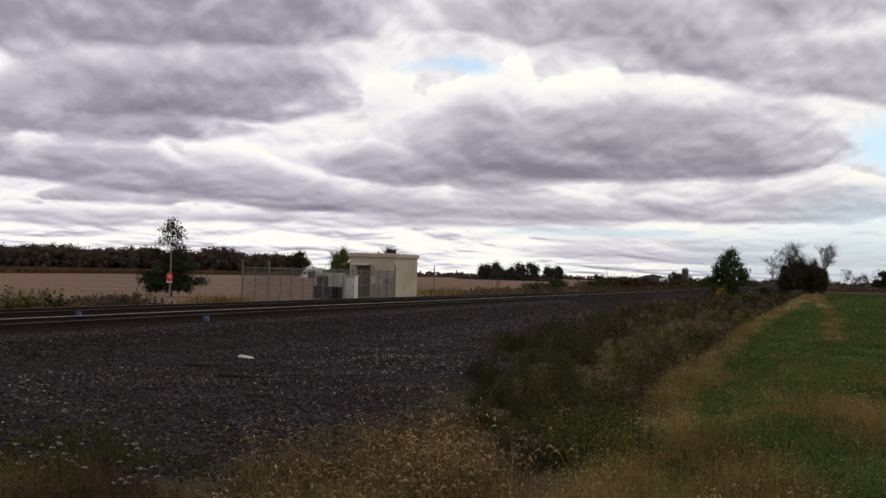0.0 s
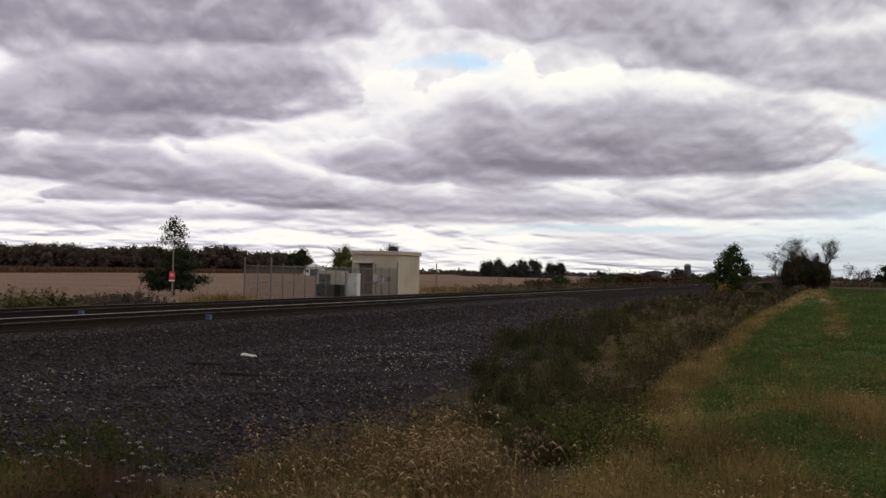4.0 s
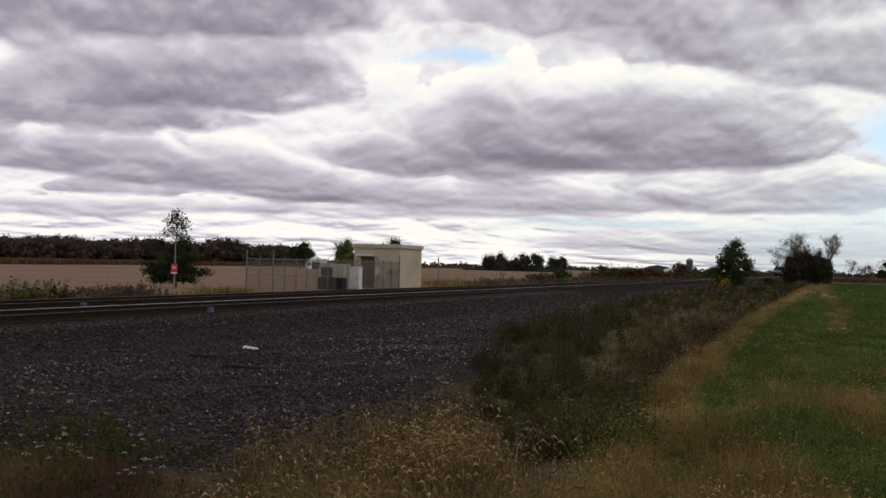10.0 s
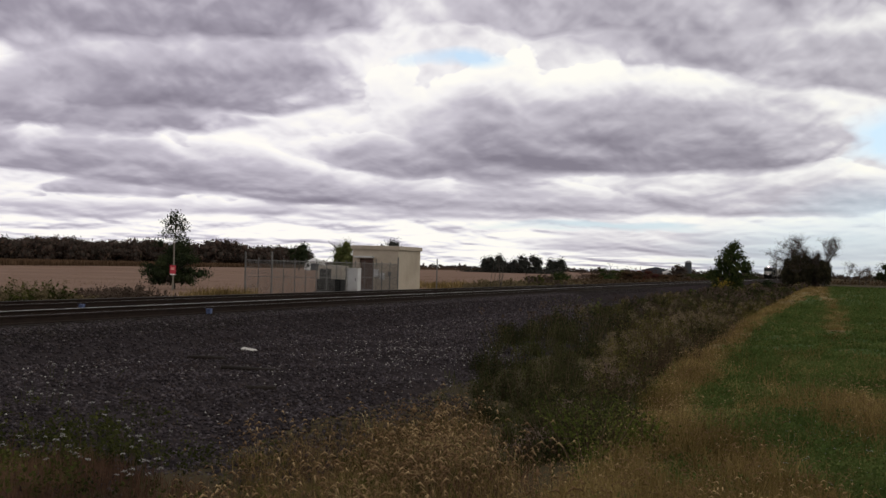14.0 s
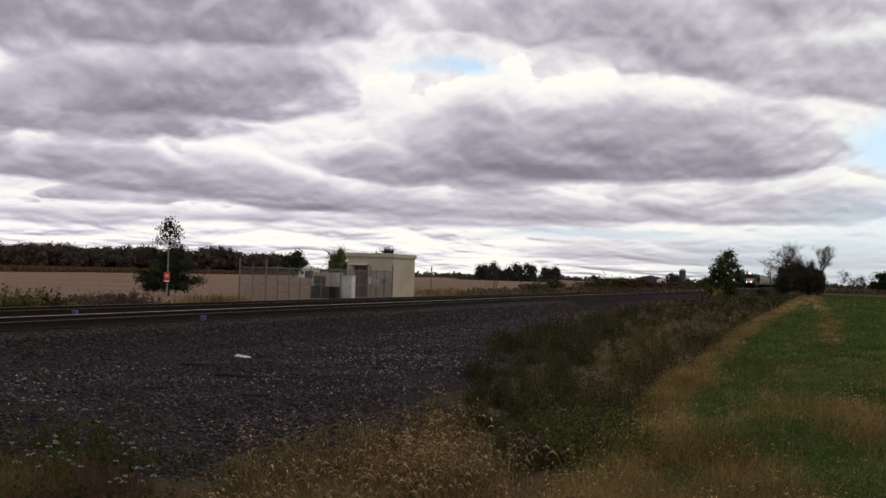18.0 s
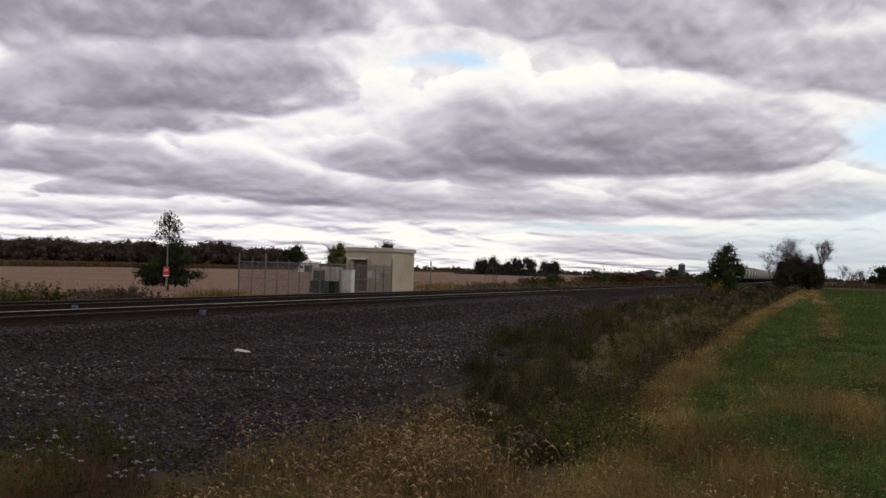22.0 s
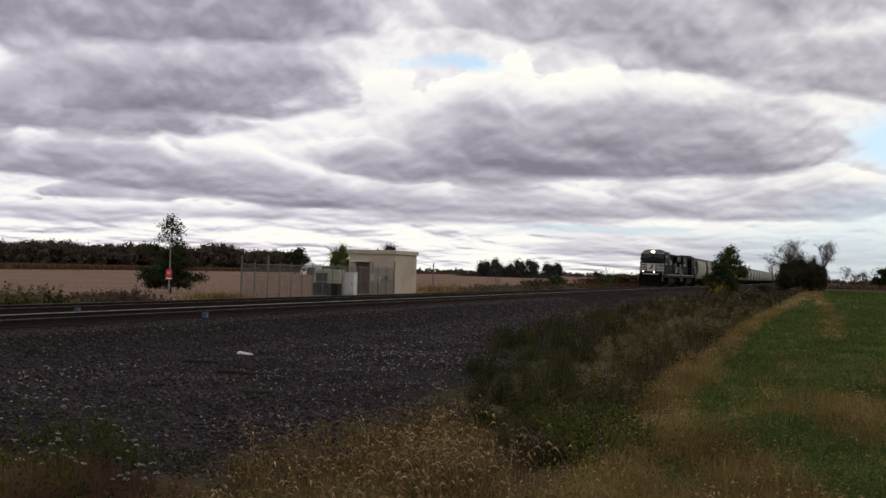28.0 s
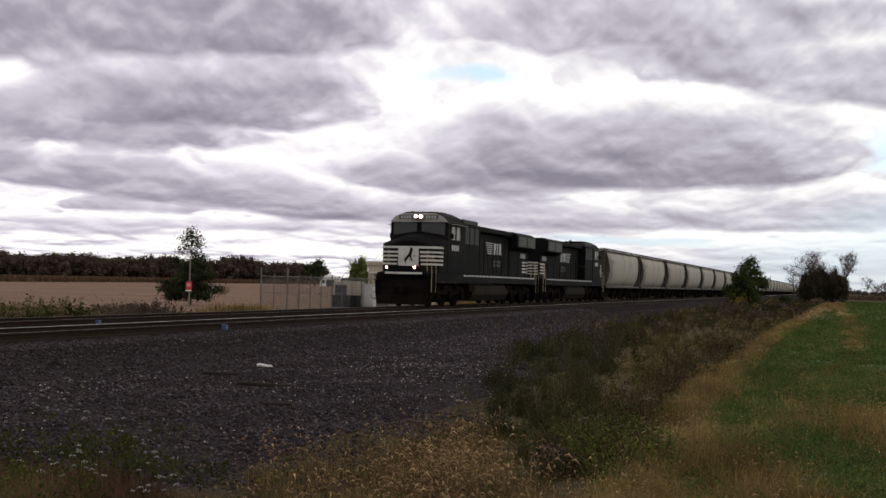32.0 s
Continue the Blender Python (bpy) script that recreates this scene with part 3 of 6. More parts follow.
def dryness(x, y):
    """How dry the field's grass is, about 0 (green) to 1 (straw)."""
    left, right = verge(y)
    wob = 0.12 * patch(y, x, 1.7) + 0.006 * y * patch(x, y, 6.0)
    t = 0.30 * patch(x, y, 0.8) + 0.18 * patch(x, y, 2.3)
    t += np.clip(1.1 * np.minimum((x - left + 0.15) / 0.3, (right + wob - 0.14 - x) / 0.4 + 0.5), -0.1, 1.1)
    band = np.interp(y, (30, 40, 52, 90, 130), (0.4, 0.55, 0.7, 0.65, 0.15))
    t += 0.85 * np.exp(-((x - band) / (0.28 + 0.004 * y)) ** 2) * np.clip((y - 29) / 9, 0, 1)
    t += 0.30 * np.clip((y - 70) / 60, 0, 1) * np.clip((2.5 - x) / 2, 0, 1)
    t += 1.1 * np.exp(-((x - 0.5) / 0.58) ** 2 - ((y - 15.3) / 1.9) ** 2) + 0.5 * np.exp(-((x + 0.5) / 0.33) ** 2 - ((y - 16.6) / 1.6) ** 2)
    t += 1.1 * np.exp(-((x + 0.72 - 0.28 * (11 - y)) / 0.46) ** 2) * np.clip((12.9 - y) / 1.2, 0, 1)
    t += 0.22 * np.exp(-((x + 0.7) / 0.6) ** 2 - ((y - 15.0) / 3.0) ** 2)
    t -= 0.9 * np.exp(-((x - 0.3 - 0.2 * (10.8 - y)) / 0.42) ** 2 - ((y - 10.9) / 1.9) ** 2)
    return t


def make_ground():
    xs = sorted({*PROFILE_X, *np.linspace(-12, -4.5, 16).round(2), *np.linspace(-4.4, 2.2, 34).round(2), *np.linspace(-36, -24, 9).round(2), *(-1200, -700, -400, -250, -150, -60, -1.65, 3, 6, 10, 20, 80, 200, 600, 1500)})
    ys = [-300, -80, -20, *np.arange(0, 60, 1.0), *np.arange(60, 240, 6.0), 240, 300, 400, 600, 900, 1400, 2200, 4500]
    gx, gy = np.meshgrid(xs, ys)
    gz = lay(gx, gy)
    sway = np.where((gx > -9) & (gx < -4.4), 0.14 * np.sin(0.55 * gy + 0.6 * gx) + 0.08 * np.sin(1.4 * gy), 0)
    v = np.stack([gx + sway, gy, gz], -1).reshape(-1, 3)
    nx, ny = len(xs), len(ys)
    i = (np.arange(ny - 1)[:, None] * nx + np.arange(nx - 1)[None]).ravel()
    f = np.stack([i, i + 1, i + nx + 1, i + nx], 1)
    mats = ["stubble", "soil", "track_bed", "gravel", "dry_turf", "turf"]
    me = np_mesh("ground", v, f, mats)
    mid = np.stack([gx, gy, gz], -1).reshape(-1, 3)[f].mean(1)
    left, right = verge(mid[:, 1])
    dry = np.where(mid[:, 1] > 8.5, dryness(mid[:, 0], mid[:, 1]) > 0.6, mid[:, 0] < -1.4)
    kind = np.select([mid[:, 0] < -27, mid[:, 0] < -22.4, mid[:, 0] < -15.1, mid[:, 0] < -6.6, mid[:, 0] < left, (mid[:, 1] < 235) & dry, mid[:, 1] < 235], [0, 1, 2, 3, 1, 4, 5], 1)
    me.polygons.foreach_set("material_index", kind.astype(np.int32))
    me.polygons.foreach_set("use_smooth", np.ones(len(f), bool))
    tagged(new("ground", me), "flat farmland with a gravel railway apron, a ditch and grass", "ground", kind="structure")


make_ground()

# ---- railway ----
def make_track(x, name, label):
    top = thing(name, label, "railway track", at=(x, 0, 0))
    y0, y1 = -40.0, 1600.0
    for side in (-0.7525, 0.7525):
        # A flat-bottomed rail in section: foot, web, head.
        sec = [(-0.07, -0.17), (0.07, -0.17), (0.07, -0.155), (0.012, -0.135), (0.012, -0.05), (0.036, -0.038), (0.036, -0.003),
               (-0.036, -0.003), (-0.036, -0.038), (-0.012, -0.05), (-0.012, -0.135), (-0.07, -0.155)]
        rail = part("rail", loft([[(side + a, y, c) for a, c in sec] for y in (y0, 20, 40, 80, 200, y1)]), "rail_steel", top, "rusty steel rail with a polished head")
        s = 1 if side > 0 else -1
        # Only the near track's far rail gets the bright copy, as if catching the sky.
        part("rail_head", box(side - s * 0.0385, side - s * 0.012, y0, y1, -0.011, 0.0), "rail_head" if (x, s) == (NEAR, -1) else "rail_head_dull", rail, "polished running surface" if x == NEAR else "running surface in darker steel, its missing sheen put into the colour")
    me = np_mesh("tie", *tie_arrays(np.zeros((1, 3))), "tie_wood")
    rng = np.random.default_rng(5)
    ys = np.arange(14.0, 134.0, 0.54)
    for y in ys:
        hold("tie", me, top, m=pose(rng.normal(0, 0.02), y + rng.normal(0, 0.015), -0.17 + rng.normal(0, 0.004), 0, 0, rng.normal(0, 0.4)))
    far = np.stack([np.zeros(1200), np.linspace(135, 780, 1200), np.full(1200, -0.17)], 1)
    tagged(hold("ties_beyond", np_mesh("ties_beyond", *tie_arrays(far), "tie_wood"), top), kind="stuff")


def tie_arrays(at):
    """Sleepers under the rails, one on each point."""
    x, y, z = 1.3, 0.115, 0.17
    v = np.array([(a, b, c) for c in (-z, 0) for b in (-y, y) for a in (-x, x)], float)
    f = np.array(((0, 2, 3, 1), (4, 5, 7, 6), (0, 1, 5, 4), (2, 6, 7, 3), (0, 4, 6, 2), (1, 3, 7, 5)))
    n = len(at)
    return (v[None] + at[:, None]).reshape(-1, 3), (f[None] + np.arange(n)[:, None, None] * 8).reshape(-1, 4)


make_track(NEAR, "railway_track", "near railway track with rusty rails on dark wooden ties")
make_track(FAR, "railway_track", "far railway track carrying the freight train")


def make_detector(x, y, turn):
    """A trackside scanner box on its bracket beside a rail."""
    top = thing("trackside_scanner", "small blue painted scanner box clamped beside the rail", "scanner", "scanners on the rails", (x, y, -0.2), turn)
    part("housing", box(-0.07, 0.07, -0.06, 0.06, 0.03, 0.16), "blue_paint", top, bevel=0.02)
    part("lid", box(-0.075, 0.075, -0.065, 0.065, 0.16, 0.172), "blue_paint", top)
    part("bracket", box(-0.16, 0.16, -0.04, 0.04, -0.02, 0.03), "rail_steel", top)


for x, y in ((-15.15, 27.2), (-17.2, 28.1), (-18.75, 26.8), (-20.9, 27.8)):
    make_detector(x, y, 0)


# ---- train ----
def dashes(parent, x, y0, y1, n, z):
    for i in range(n):
        y = y0 + (y1 - y0) * (i + 0.5) / n
        w = (y1 - y0) / n * 0.34
        part("reflector", box(x - 0.006, x + 0.006, y - w, y + w, z - 0.045, z + 0.045), "mark_white", parent)


def make_loco(number_marks):
    """A six-axle wide-nosed diesel; y = 0 is its front coupler's face, its nose towards -y."""
    top = thing("locomotive", "", "locomotive")
    body = part("underframe", box(-1.5, 1.5, 1.15, 21.2, 1.22, 1.66), "loco_black", top, bevel=0.03)
    for s in (-1, 1):
        dashes(body, s * 1.508, 5.6, 20.6, 22, 1.6)
    part("pilot", loft([[(-1.5, 0.95, 1.25), (1.5, 0.95, 1.25), (1.5, 1.3, 1.25), (-1.5, 1.3, 1.25)],
                        [(-1.45, 0.9, 0.6), (1.45, 0.9, 0.6), (1.45, 1.3, 0.6), (-1.45, 1.3, 0.6)],
                        [(-1.3, 0.7, 0.12), (1.3, 0.7, 0.12), (1.3, 1.1, 0.12), (-1.3, 1.1, 0.12)]]), "under_black", top, "black snow plough pilot")
    part("anticlimber", box(-1.2, 1.2, 0.85, 1.3, 1.5, 1.68), "loco_black", top, bevel=0.02)
    part("front_step_edge", box(-0.95, 0.95, 0.83, 0.846, 1.58, 1.68), "loco_white", top, "white painted step edge")
    part("rear_pilot", box(-1.4, 1.4, 21.2, 21.6, 0.35, 1.3), "under_black", top, bevel=0.03)
    for y, e in ((0.0, 0.9), (22.3, 21.4)):
        c = part("coupler", box(-0.14, 0.14, min(y, e), max(y, e), 0.72, 1.02), "under_black", top, bevel=0.03)
        part("knuckle", box(-0.22, 0.2, y - 0.12 if y else 0.0, y if y else 0.28, 0.66, 1.06), "under_black", c, bevel=0.05)
    for y in (1.0, 21.3):
        for s in (-1, 1):
            st = part("steps", box(s * 1.18, s * 1.5, y - 0.28, y + 0.28, 0.35, 0.4), "under_black", top, bevel=0.008)
            for z in (0.66, 0.97, 1.28):
                part("tread", box(s * 1.18, s * 1.5, y - 0.28, y + 0.28, z, z + 0.035), "under_black", st)
            for d in (-0.32, 0.32):
                part("step_handrail", tube([(s * 1.5, y + d, 0.75), (s * 1.51, y + d, 1.75), (s * 1.46, y + d * 0.8, 2.25), (s * 1.25, y + d * 0.7, 2.5)], 0.011), "cream", st, "cream painted grab rail")
    # Bogies.
    for y in (4.35, 17.95):
        b = part("truck_frame", box(-0.95, 0.95, y - 2.3, y + 2.3, 0.62, 0.95), "under_black", top, bevel=0.04)
        for s in (-1, 1):
            part("side_frame", loft([[(s * 1.0, yy, zz) for yy, zz in ((y - 2.7, 0.7), (y - 2.7, 0.95), (y - 1.2, 1.12), (y + 1.2, 1.12), (y + 2.7, 0.95), (y + 2.7, 0.7), (y + 1.0, 0.6), (y - 1.0, 0.6))],
                                     [(s * 1.16, yy, zz) for yy, zz in ((y - 2.7, 0.7), (y - 2.7, 0.95), (y - 1.2, 1.12), (y + 1.2, 1.12), (y + 2.7, 0.95), (y + 2.7, 0.7), (y + 1.0, 0.6), (y - 1.0, 0.6))]]), "under_black", b)
            for k in (-2.0, 0, 2.0):
                part("axle_box", box(s * 1.14, s * 1.3, y + k - 0.2, y + k + 0.2, 0.36, 0.78), "under_black", b, bevel=0.04)
            for k in (-1.0, 1.0):
                part("brake_cylinder", tube([(s * 1.2, y + k - 0.3, 0.98), (s * 1.2, y + k + 0.3, 0.98)], 0.11, 10), "under_black", b)
        for k in (-2.0, 0.0, 2.0):
            a = wheel(-0.76, 0, 0, 0.53, 0.14)
            wheel(0.76, 0, 0, 0.53, 0.14, a)
            tube([(-0.76, 0, 0), (0.76, 0, 0)], 0.09, 8, a)
            part("wheelset", a, "under_black", top, m=pose(0, y + k, 0.53))
            part("traction_motor", box(-0.62, 0.62, y + k + 0.1, y + k + 0.95, 0.2, 0.8), "under_black", b, bevel=0.06)
    tank = [(-1.25, 1.2), (1.25, 1.2), (1.42, 1.0), (1.42, 0.62), (1.15, 0.26), (-1.15, 0.26), (-1.42, 0.62), (-1.42, 1.0)]
    part("fuel_tank", loft([[(a, y, c) for a, c in tank] for y in (7.6, 14.6)]), "tank_grime", top, "grimy grey-brown fuel tank", bevel=0.03)
    for s in (-1, 1):
        part("air_reservoir", tube([(s * 1.3, 14.2, 1.0), (s * 1.3, 15.2, 1.0)], 0.17, 12), "under_black", top)
        part("battery_box", box(s * 1.0, s * 1.45, 6.9, 7.9, 0.75, 1.2), "under_black", top, bevel=0.02)
    # Nose: broad, with bevelled corners and a sloping top.
    def ring(y, w, c, z0, z1, zt):
        return [(-w, y, z0), (w, y, z0), (w, y, z1), (w - c, y, zt), (-w + c, y, zt), (-w, y, z1)]
    nose = part("nose", loft([ring(1.55, 1.2, 0.85, 1.66, 3.0, 3.22), ring(1.85, 1.48, 1.1, 1.66, 3.08, 3.42), ring(3.1, 1.52, 1.1, 1.66, 3.3, 3.72)]), "loco_black", top, bevel=0.02)
    # A white band across the nose under its brow, then white bars on both sides of the emblem and round the corners.
    def corner(s, z0, z1, mat="loco_white"):
        bar = loft([[(s * 1.195, 1.545, z0), (s * 1.485, 1.845, z0), (s * 1.485, 1.845, z1), (s * 1.195, 1.545, z1)],
                    [(s * 1.205, 1.535, z0), (s * 1.495, 1.835, z0), (s * 1.495, 1.835, z1), (s * 1.205, 1.535, z1)]])
        part("stripe", bar, mat, nose)
        part("stripe", box(s * 1.488, s * 1.502, 1.85, 2.35, z0, z1), mat, nose)
    part("stripe", box(-1.18, 1.18, 1.54, 1.558, 2.84, 2.95), "loco_white", nose, "white band across the nose")
    for s in (-1, 1):
        corner(s, 2.84, 2.95)
        for i in range(4):
            z = 2.03 + i * 0.195
            a, b = sorted((s * (0.62 - 0.02 * i), s * 1.18))
            part("stripe", box(a, b, 1.54, 1.56, z, z + 0.095), "loco_white", nose)
            corner(s, z, z + 0.095)
    part("emblem_panel", box(-0.55, 0.50, 1.53, 1.548, 1.99, 2.84), "loco_white", nose, "white emblem panel")
    # Dark slanting shapes stand for the emblem.
    mark = bmesh.new()
    for pts in (((-0.04, 2.30), (0.10, 2.26), (0.22, 2.70), (0.08, 2.78)), ((-0.24, 2.16), (-0.14, 2.10), (0.06, 2.36), (-0.02, 2.44)), ((-0.24, 2.16), (-0.18, 2.14), (-0.10, 1.98), (-0.16, 1.98)),
                ((0.06, 2.30), (0.14, 2.32), (0.20, 2.12), (0.12, 2.10)), ((0.26, 2.28), (0.30, 2.28), (0.30, 2.40), (0.26, 2.40))):
        loft([[(a, 1.5285, c + 0.13) for a, c in pts], [(a, 1.5205, c + 0.13) for a, c in pts]], mark)
    part("emblem", mark, "loco_black", nose, "plain dark emblem shapes")
    for s in (-1, 1):
        x = 0.46 if s > 0 else -0.98
        lamp = part("ditch_light", tube([(x, 1.3, 1.9), (x, 1.12, 1.9)], 0.11, 14), "loco_black", top)
        part("lens", tube([(x, 1.12, 1.9), (x, 1.105, 1.9)], 0.05, 14), "ditch_glow", lamp, "lit ditch light")
        part("lamp_shelf", box(x - 0.13, x + 0.13, 0.98, 1.3, 1.80, 1.815), "loco_black", top)
        part("grab_rail", tube([(s * 1.0, 1.45, 1.75), (s * 1.0, 1.38, 2.2), (s * 1.0, 1.45, 2.75)], 0.018), "cream", nose)
    # Cab.
    def cabring(y, zr):
        return [(-1.53, y, 1.66), (1.53, y, 1.66), (1.53, y, 4.14), (1.3, y, zr - 0.22), (0.8, y, zr), (-0.8, y, zr), (-1.3, y, zr - 0.22), (-1.53, y, 4.14)]
    cab = part("cab", loft([cabring(2.95, 4.68), cabring(3.2, 4.74), cabring(5.5, 4.74)]), "loco_black", top, bevel=0.015)
    board = [(-1.5, 4.2), (1.5, 4.2), (1.26, 4.47), (0.8, 4.65), (-0.8, 4.65), (-1.26, 4.47)]
    part("light_panel", loft([[(a, 2.945, c) for a, c in board], [(a, 2.8, c) for a, c in board]]), "panel_white", cab, "off-white headlight and number board panel")
    for x0, x1 in ((-1.05, -0.27), (0.27, 1.05)):
        nb = part("number_board", box(x0, x1, 2.78, 2.802, 4.32, 4.56), "number_dark", cab, "dark number board")
        for k in range(4):
            part("number_bar", box(x0 + 0.14 + k * 0.14, x0 + 0.21 + k * 0.14, 2.772, 2.779, 4.37, 4.51), "mark_white", nb)
    for s in (-0.13, 0.13):
        lamp = part("headlight", tube([(s, 2.8, 4.47), (s, 2.74, 4.47)], 0.1, 14), "loco_black", cab)
        part("lens", tube([(s, 2.74, 4.47), (s, 2.725, 4.47)], 0.06, 14), "head_glow", lamp, "lit headlight")
    # Plate added below the lenses to stop their light reaching the nose.
    part("lamp_visor", box(-0.26, 0.26, 2.56, 2.8, 4.34, 4.352), "loco_black", cab, "added black plate that keeps the headlights' light off the nose")
    for s in (-1, 1):
        pane = loft([[(s * 0.12, 2.94, 3.74), (s * 1.36, 2.94, 3.56), (s * 1.36, 2.94, 4.17), (s * 0.12, 2.94, 4.17)],
                     [(s * 0.12, 2.925, 3.74), (s * 1.36, 2.925, 3.56), (s * 1.36, 2.925, 4.17), (s * 0.12, 2.925, 4.17)]])
        part("windshield", pane, "glass", cab, "windshield pane")
        for y0, y1 in ((3.5, 3.95), (4.3, 4.75)):
            w = part("side_window", box(s * 1.532, s * 1.545, y0, y1, 3.4, 4.0), "glass", cab, "cab side window")
            for a, b, c, d in ((y0 - 0.06, y0, 3.35, 4.05), (y1, y1 + 0.06, 3.35, 4.05), (y0, y1, 4.0, 4.05), (y0, y1, 3.35, 3.4)):
                part("window_frame", box(s * 1.534, s * 1.556, a, b, c, d), "panel_white", w)
        part("sun_shade", box(s * 1.54, s * 1.86, 3.3, 5.1, 4.09, 4.115), "panel_white", cab)
        part("mirror", box(s * 1.58, s * 1.7, 3.28, 3.32, 3.4, 3.65), "under_black", cab)
        for k in range(4):
            part("number_bar", box(s * 1.531, s * 1.541, 3.55 + k * 0.3, 3.75 + k * 0.3, 2.82, 3.1), "mark_white", cab)
    for x, y in ((-0.5, 3.3), (0.45, 3.5), (0.1, 4.2), (-0.7, 4.5), (0.75, 4.6)):
        part("roof_antenna", box(x - 0.07, x + 0.07, y - 0.1, y + 0.1, 4.67, 4.76), "loco_black", cab, bevel=0.015)
    part("horn", tube([(0.35, 4.9, 4.75), (0.35, 5.35, 4.75)], 0.04, 8, None, 0.1), "loco_black", cab)
    # Equipment cabinets behind the cab, then the narrow engine hood and the broad radiator.
    eq = part("equipment_cabinet", box(-1.5, 1.5, 5.54, 8.3, 1.66, 4.25), "loco_black", top, bevel=0.05)
    for s in (-1, 1):
        for k in range(3):
            g = part("intake_grille", box(s * 1.5, s * 1.515, 5.75 + k * 0.86, 6.45 + k * 0.86, 3.25, 4.1), "grille", eq, "louvred intake")
            for j in range(5):
                part("louvre", box(s * 1.515, s * 1.53, 5.77 + k * 0.86, 6.43 + k * 0.86, 3.32 + j * 0.16, 3.38 + j * 0.16), "grille", g)
    part("brake_grid_box", box(-1.45, 1.45, 5.7, 8.2, 4.25, 4.52), "grille", eq, bevel=0.05)
    hood = part("engine_hood", box(-0.95, 0.95, 8.3, 16.2, 1.66, 4.2), "loco_black", top, bevel=0.06)
    part("hood_top", box(-1.25, 1.25, 8.35, 16.2, 4.02, 4.34), "loco_black", hood, bevel=0.06)
    part("exhaust_stack", box(-0.35, 0.35, 11.2, 12.2, 4.34, 4.5), "under_black", hood, bevel=0.03)
    for s in (-1, 1):
        for k in range(9):
            d = part("hood_door", box(s * 0.95, s * 0.968, 8.5 + k * 0.85, 9.27 + k * 0.85, 1.85, 3.85), "loco_black", hood, bevel=0.006)
            part("latch", box(s * 0.968, s * 0.99, 9.15 + k * 0.85, 9.2 + k * 0.85, 2.7, 2.9), "under_black", d)
        # Striped block and strokes, kept as plain shapes.
        for i in range(6):
            part("side_stripe", box(s * 0.986, s * 0.996, 11.3 + i * 0.07, 12.75 - i * 0.03, 3.50 - i * 0.12, 3.55 - i * 0.12), "mark_white", hood, "plain white stripe block")
        for y0, y1, lean in ((12.95, 13.13, 0.0), (13.2, 13.4, -0.2), (13.55, 13.73, 0.0), (13.95, 14.13, 0.1), (14.2, 14.4, 0.1)):
            pts = ((y0 + lean, 2.90), (y1 + lean, 2.90), (y1, 3.55), (y0, 3.55))
            part("side_emblem", loft([[(s * 0.986, b, c) for b, c in pts], [(s * 0.996, b, c) for b, c in pts]]), "mark_white", hood, "plain white emblem stroke")
        for z0 in (2.2, 2.42):
            for k in range(6):
                if k != 2:
                    part("side_bar", box(s * 0.986, s * 0.996, 12.8 + k * 0.27, 12.95 + k * 0.27, z0, z0 + 0.16), "grey_hood", hood)
    rad = [(-1.0, 1.66), (1.0, 1.66), (1.0, 3.25), (1.52, 3.45), (1.52, 4.18), (1.2, 4.36), (-1.2, 4.36), (-1.52, 4.18), (-1.52, 3.45), (-1.0, 3.25)]
    r = part("radiator_section", loft([[(a, y, c) for a, c in rad] for y in (16.2, 20.7)]), "loco_black", top, bevel=0.03)
    for s in (-1, 1):
        for k in range(2):
            g = part("radiator_grille", box(s * 1.52, s * 1.535, 16.5 + k * 2.05, 18.35 + k * 2.05, 3.52, 4.12), "grey_hood", r, "grey radiator screen")
            for j in range(5):
                part("louvre", box(s * 1.535, s * 1.545, 16.52 + k * 2.05, 18.33 + k * 2.05, 3.57 + j * 0.115, 3.61 + j * 0.115), "grille", g)
        for k in range(4):
            part("number_bar", box(s * 1.002, s * 1.012, 18.9 + k * 0.3, 19.1 + k * 0.3, 2.85, 3.15), "mark_white", r)
    # End of the long hood: striped block and lamps.
    for i in range(5):
        part("rear_stripe", box(-0.9, 0.9, 20.702, 20.715, 1.9 + i * 0.19, 1.98 + i * 0.19), "loco_white", r)
    for i in range(4):
        for s in (-1, 1):
            part("rear_side_stripe", box(s * 1.002, s * 1.012, 19.3, 20.6, 1.95 + i * 0.2, 2.05 + i * 0.2), "loco_white", r)
    # Walkway rails.
    for s in (-1, 1):
        rail = part("handrail", tube([(s * 1.44, 5.6, 2.7), (s * 1.44, 20.9, 2.7)], 0.02), "loco_black", top)
        for k in range(9):
            part("stanchion", tube([(s * 1.44, 5.9 + k * 1.8, 1.66), (s * 1.44, 5.9 + k * 1.8, 2.7)], 0.018), "loco_black", rail)
        part("end_handrail", tube([(s * 1.42, 20.95, 1.66), (s * 1.42, 21.05, 2.65), (s * 0.5, 21.05, 2.65), (s * 0.5, 20.95, 1.66)], 0.02), "cream", top)
    return top


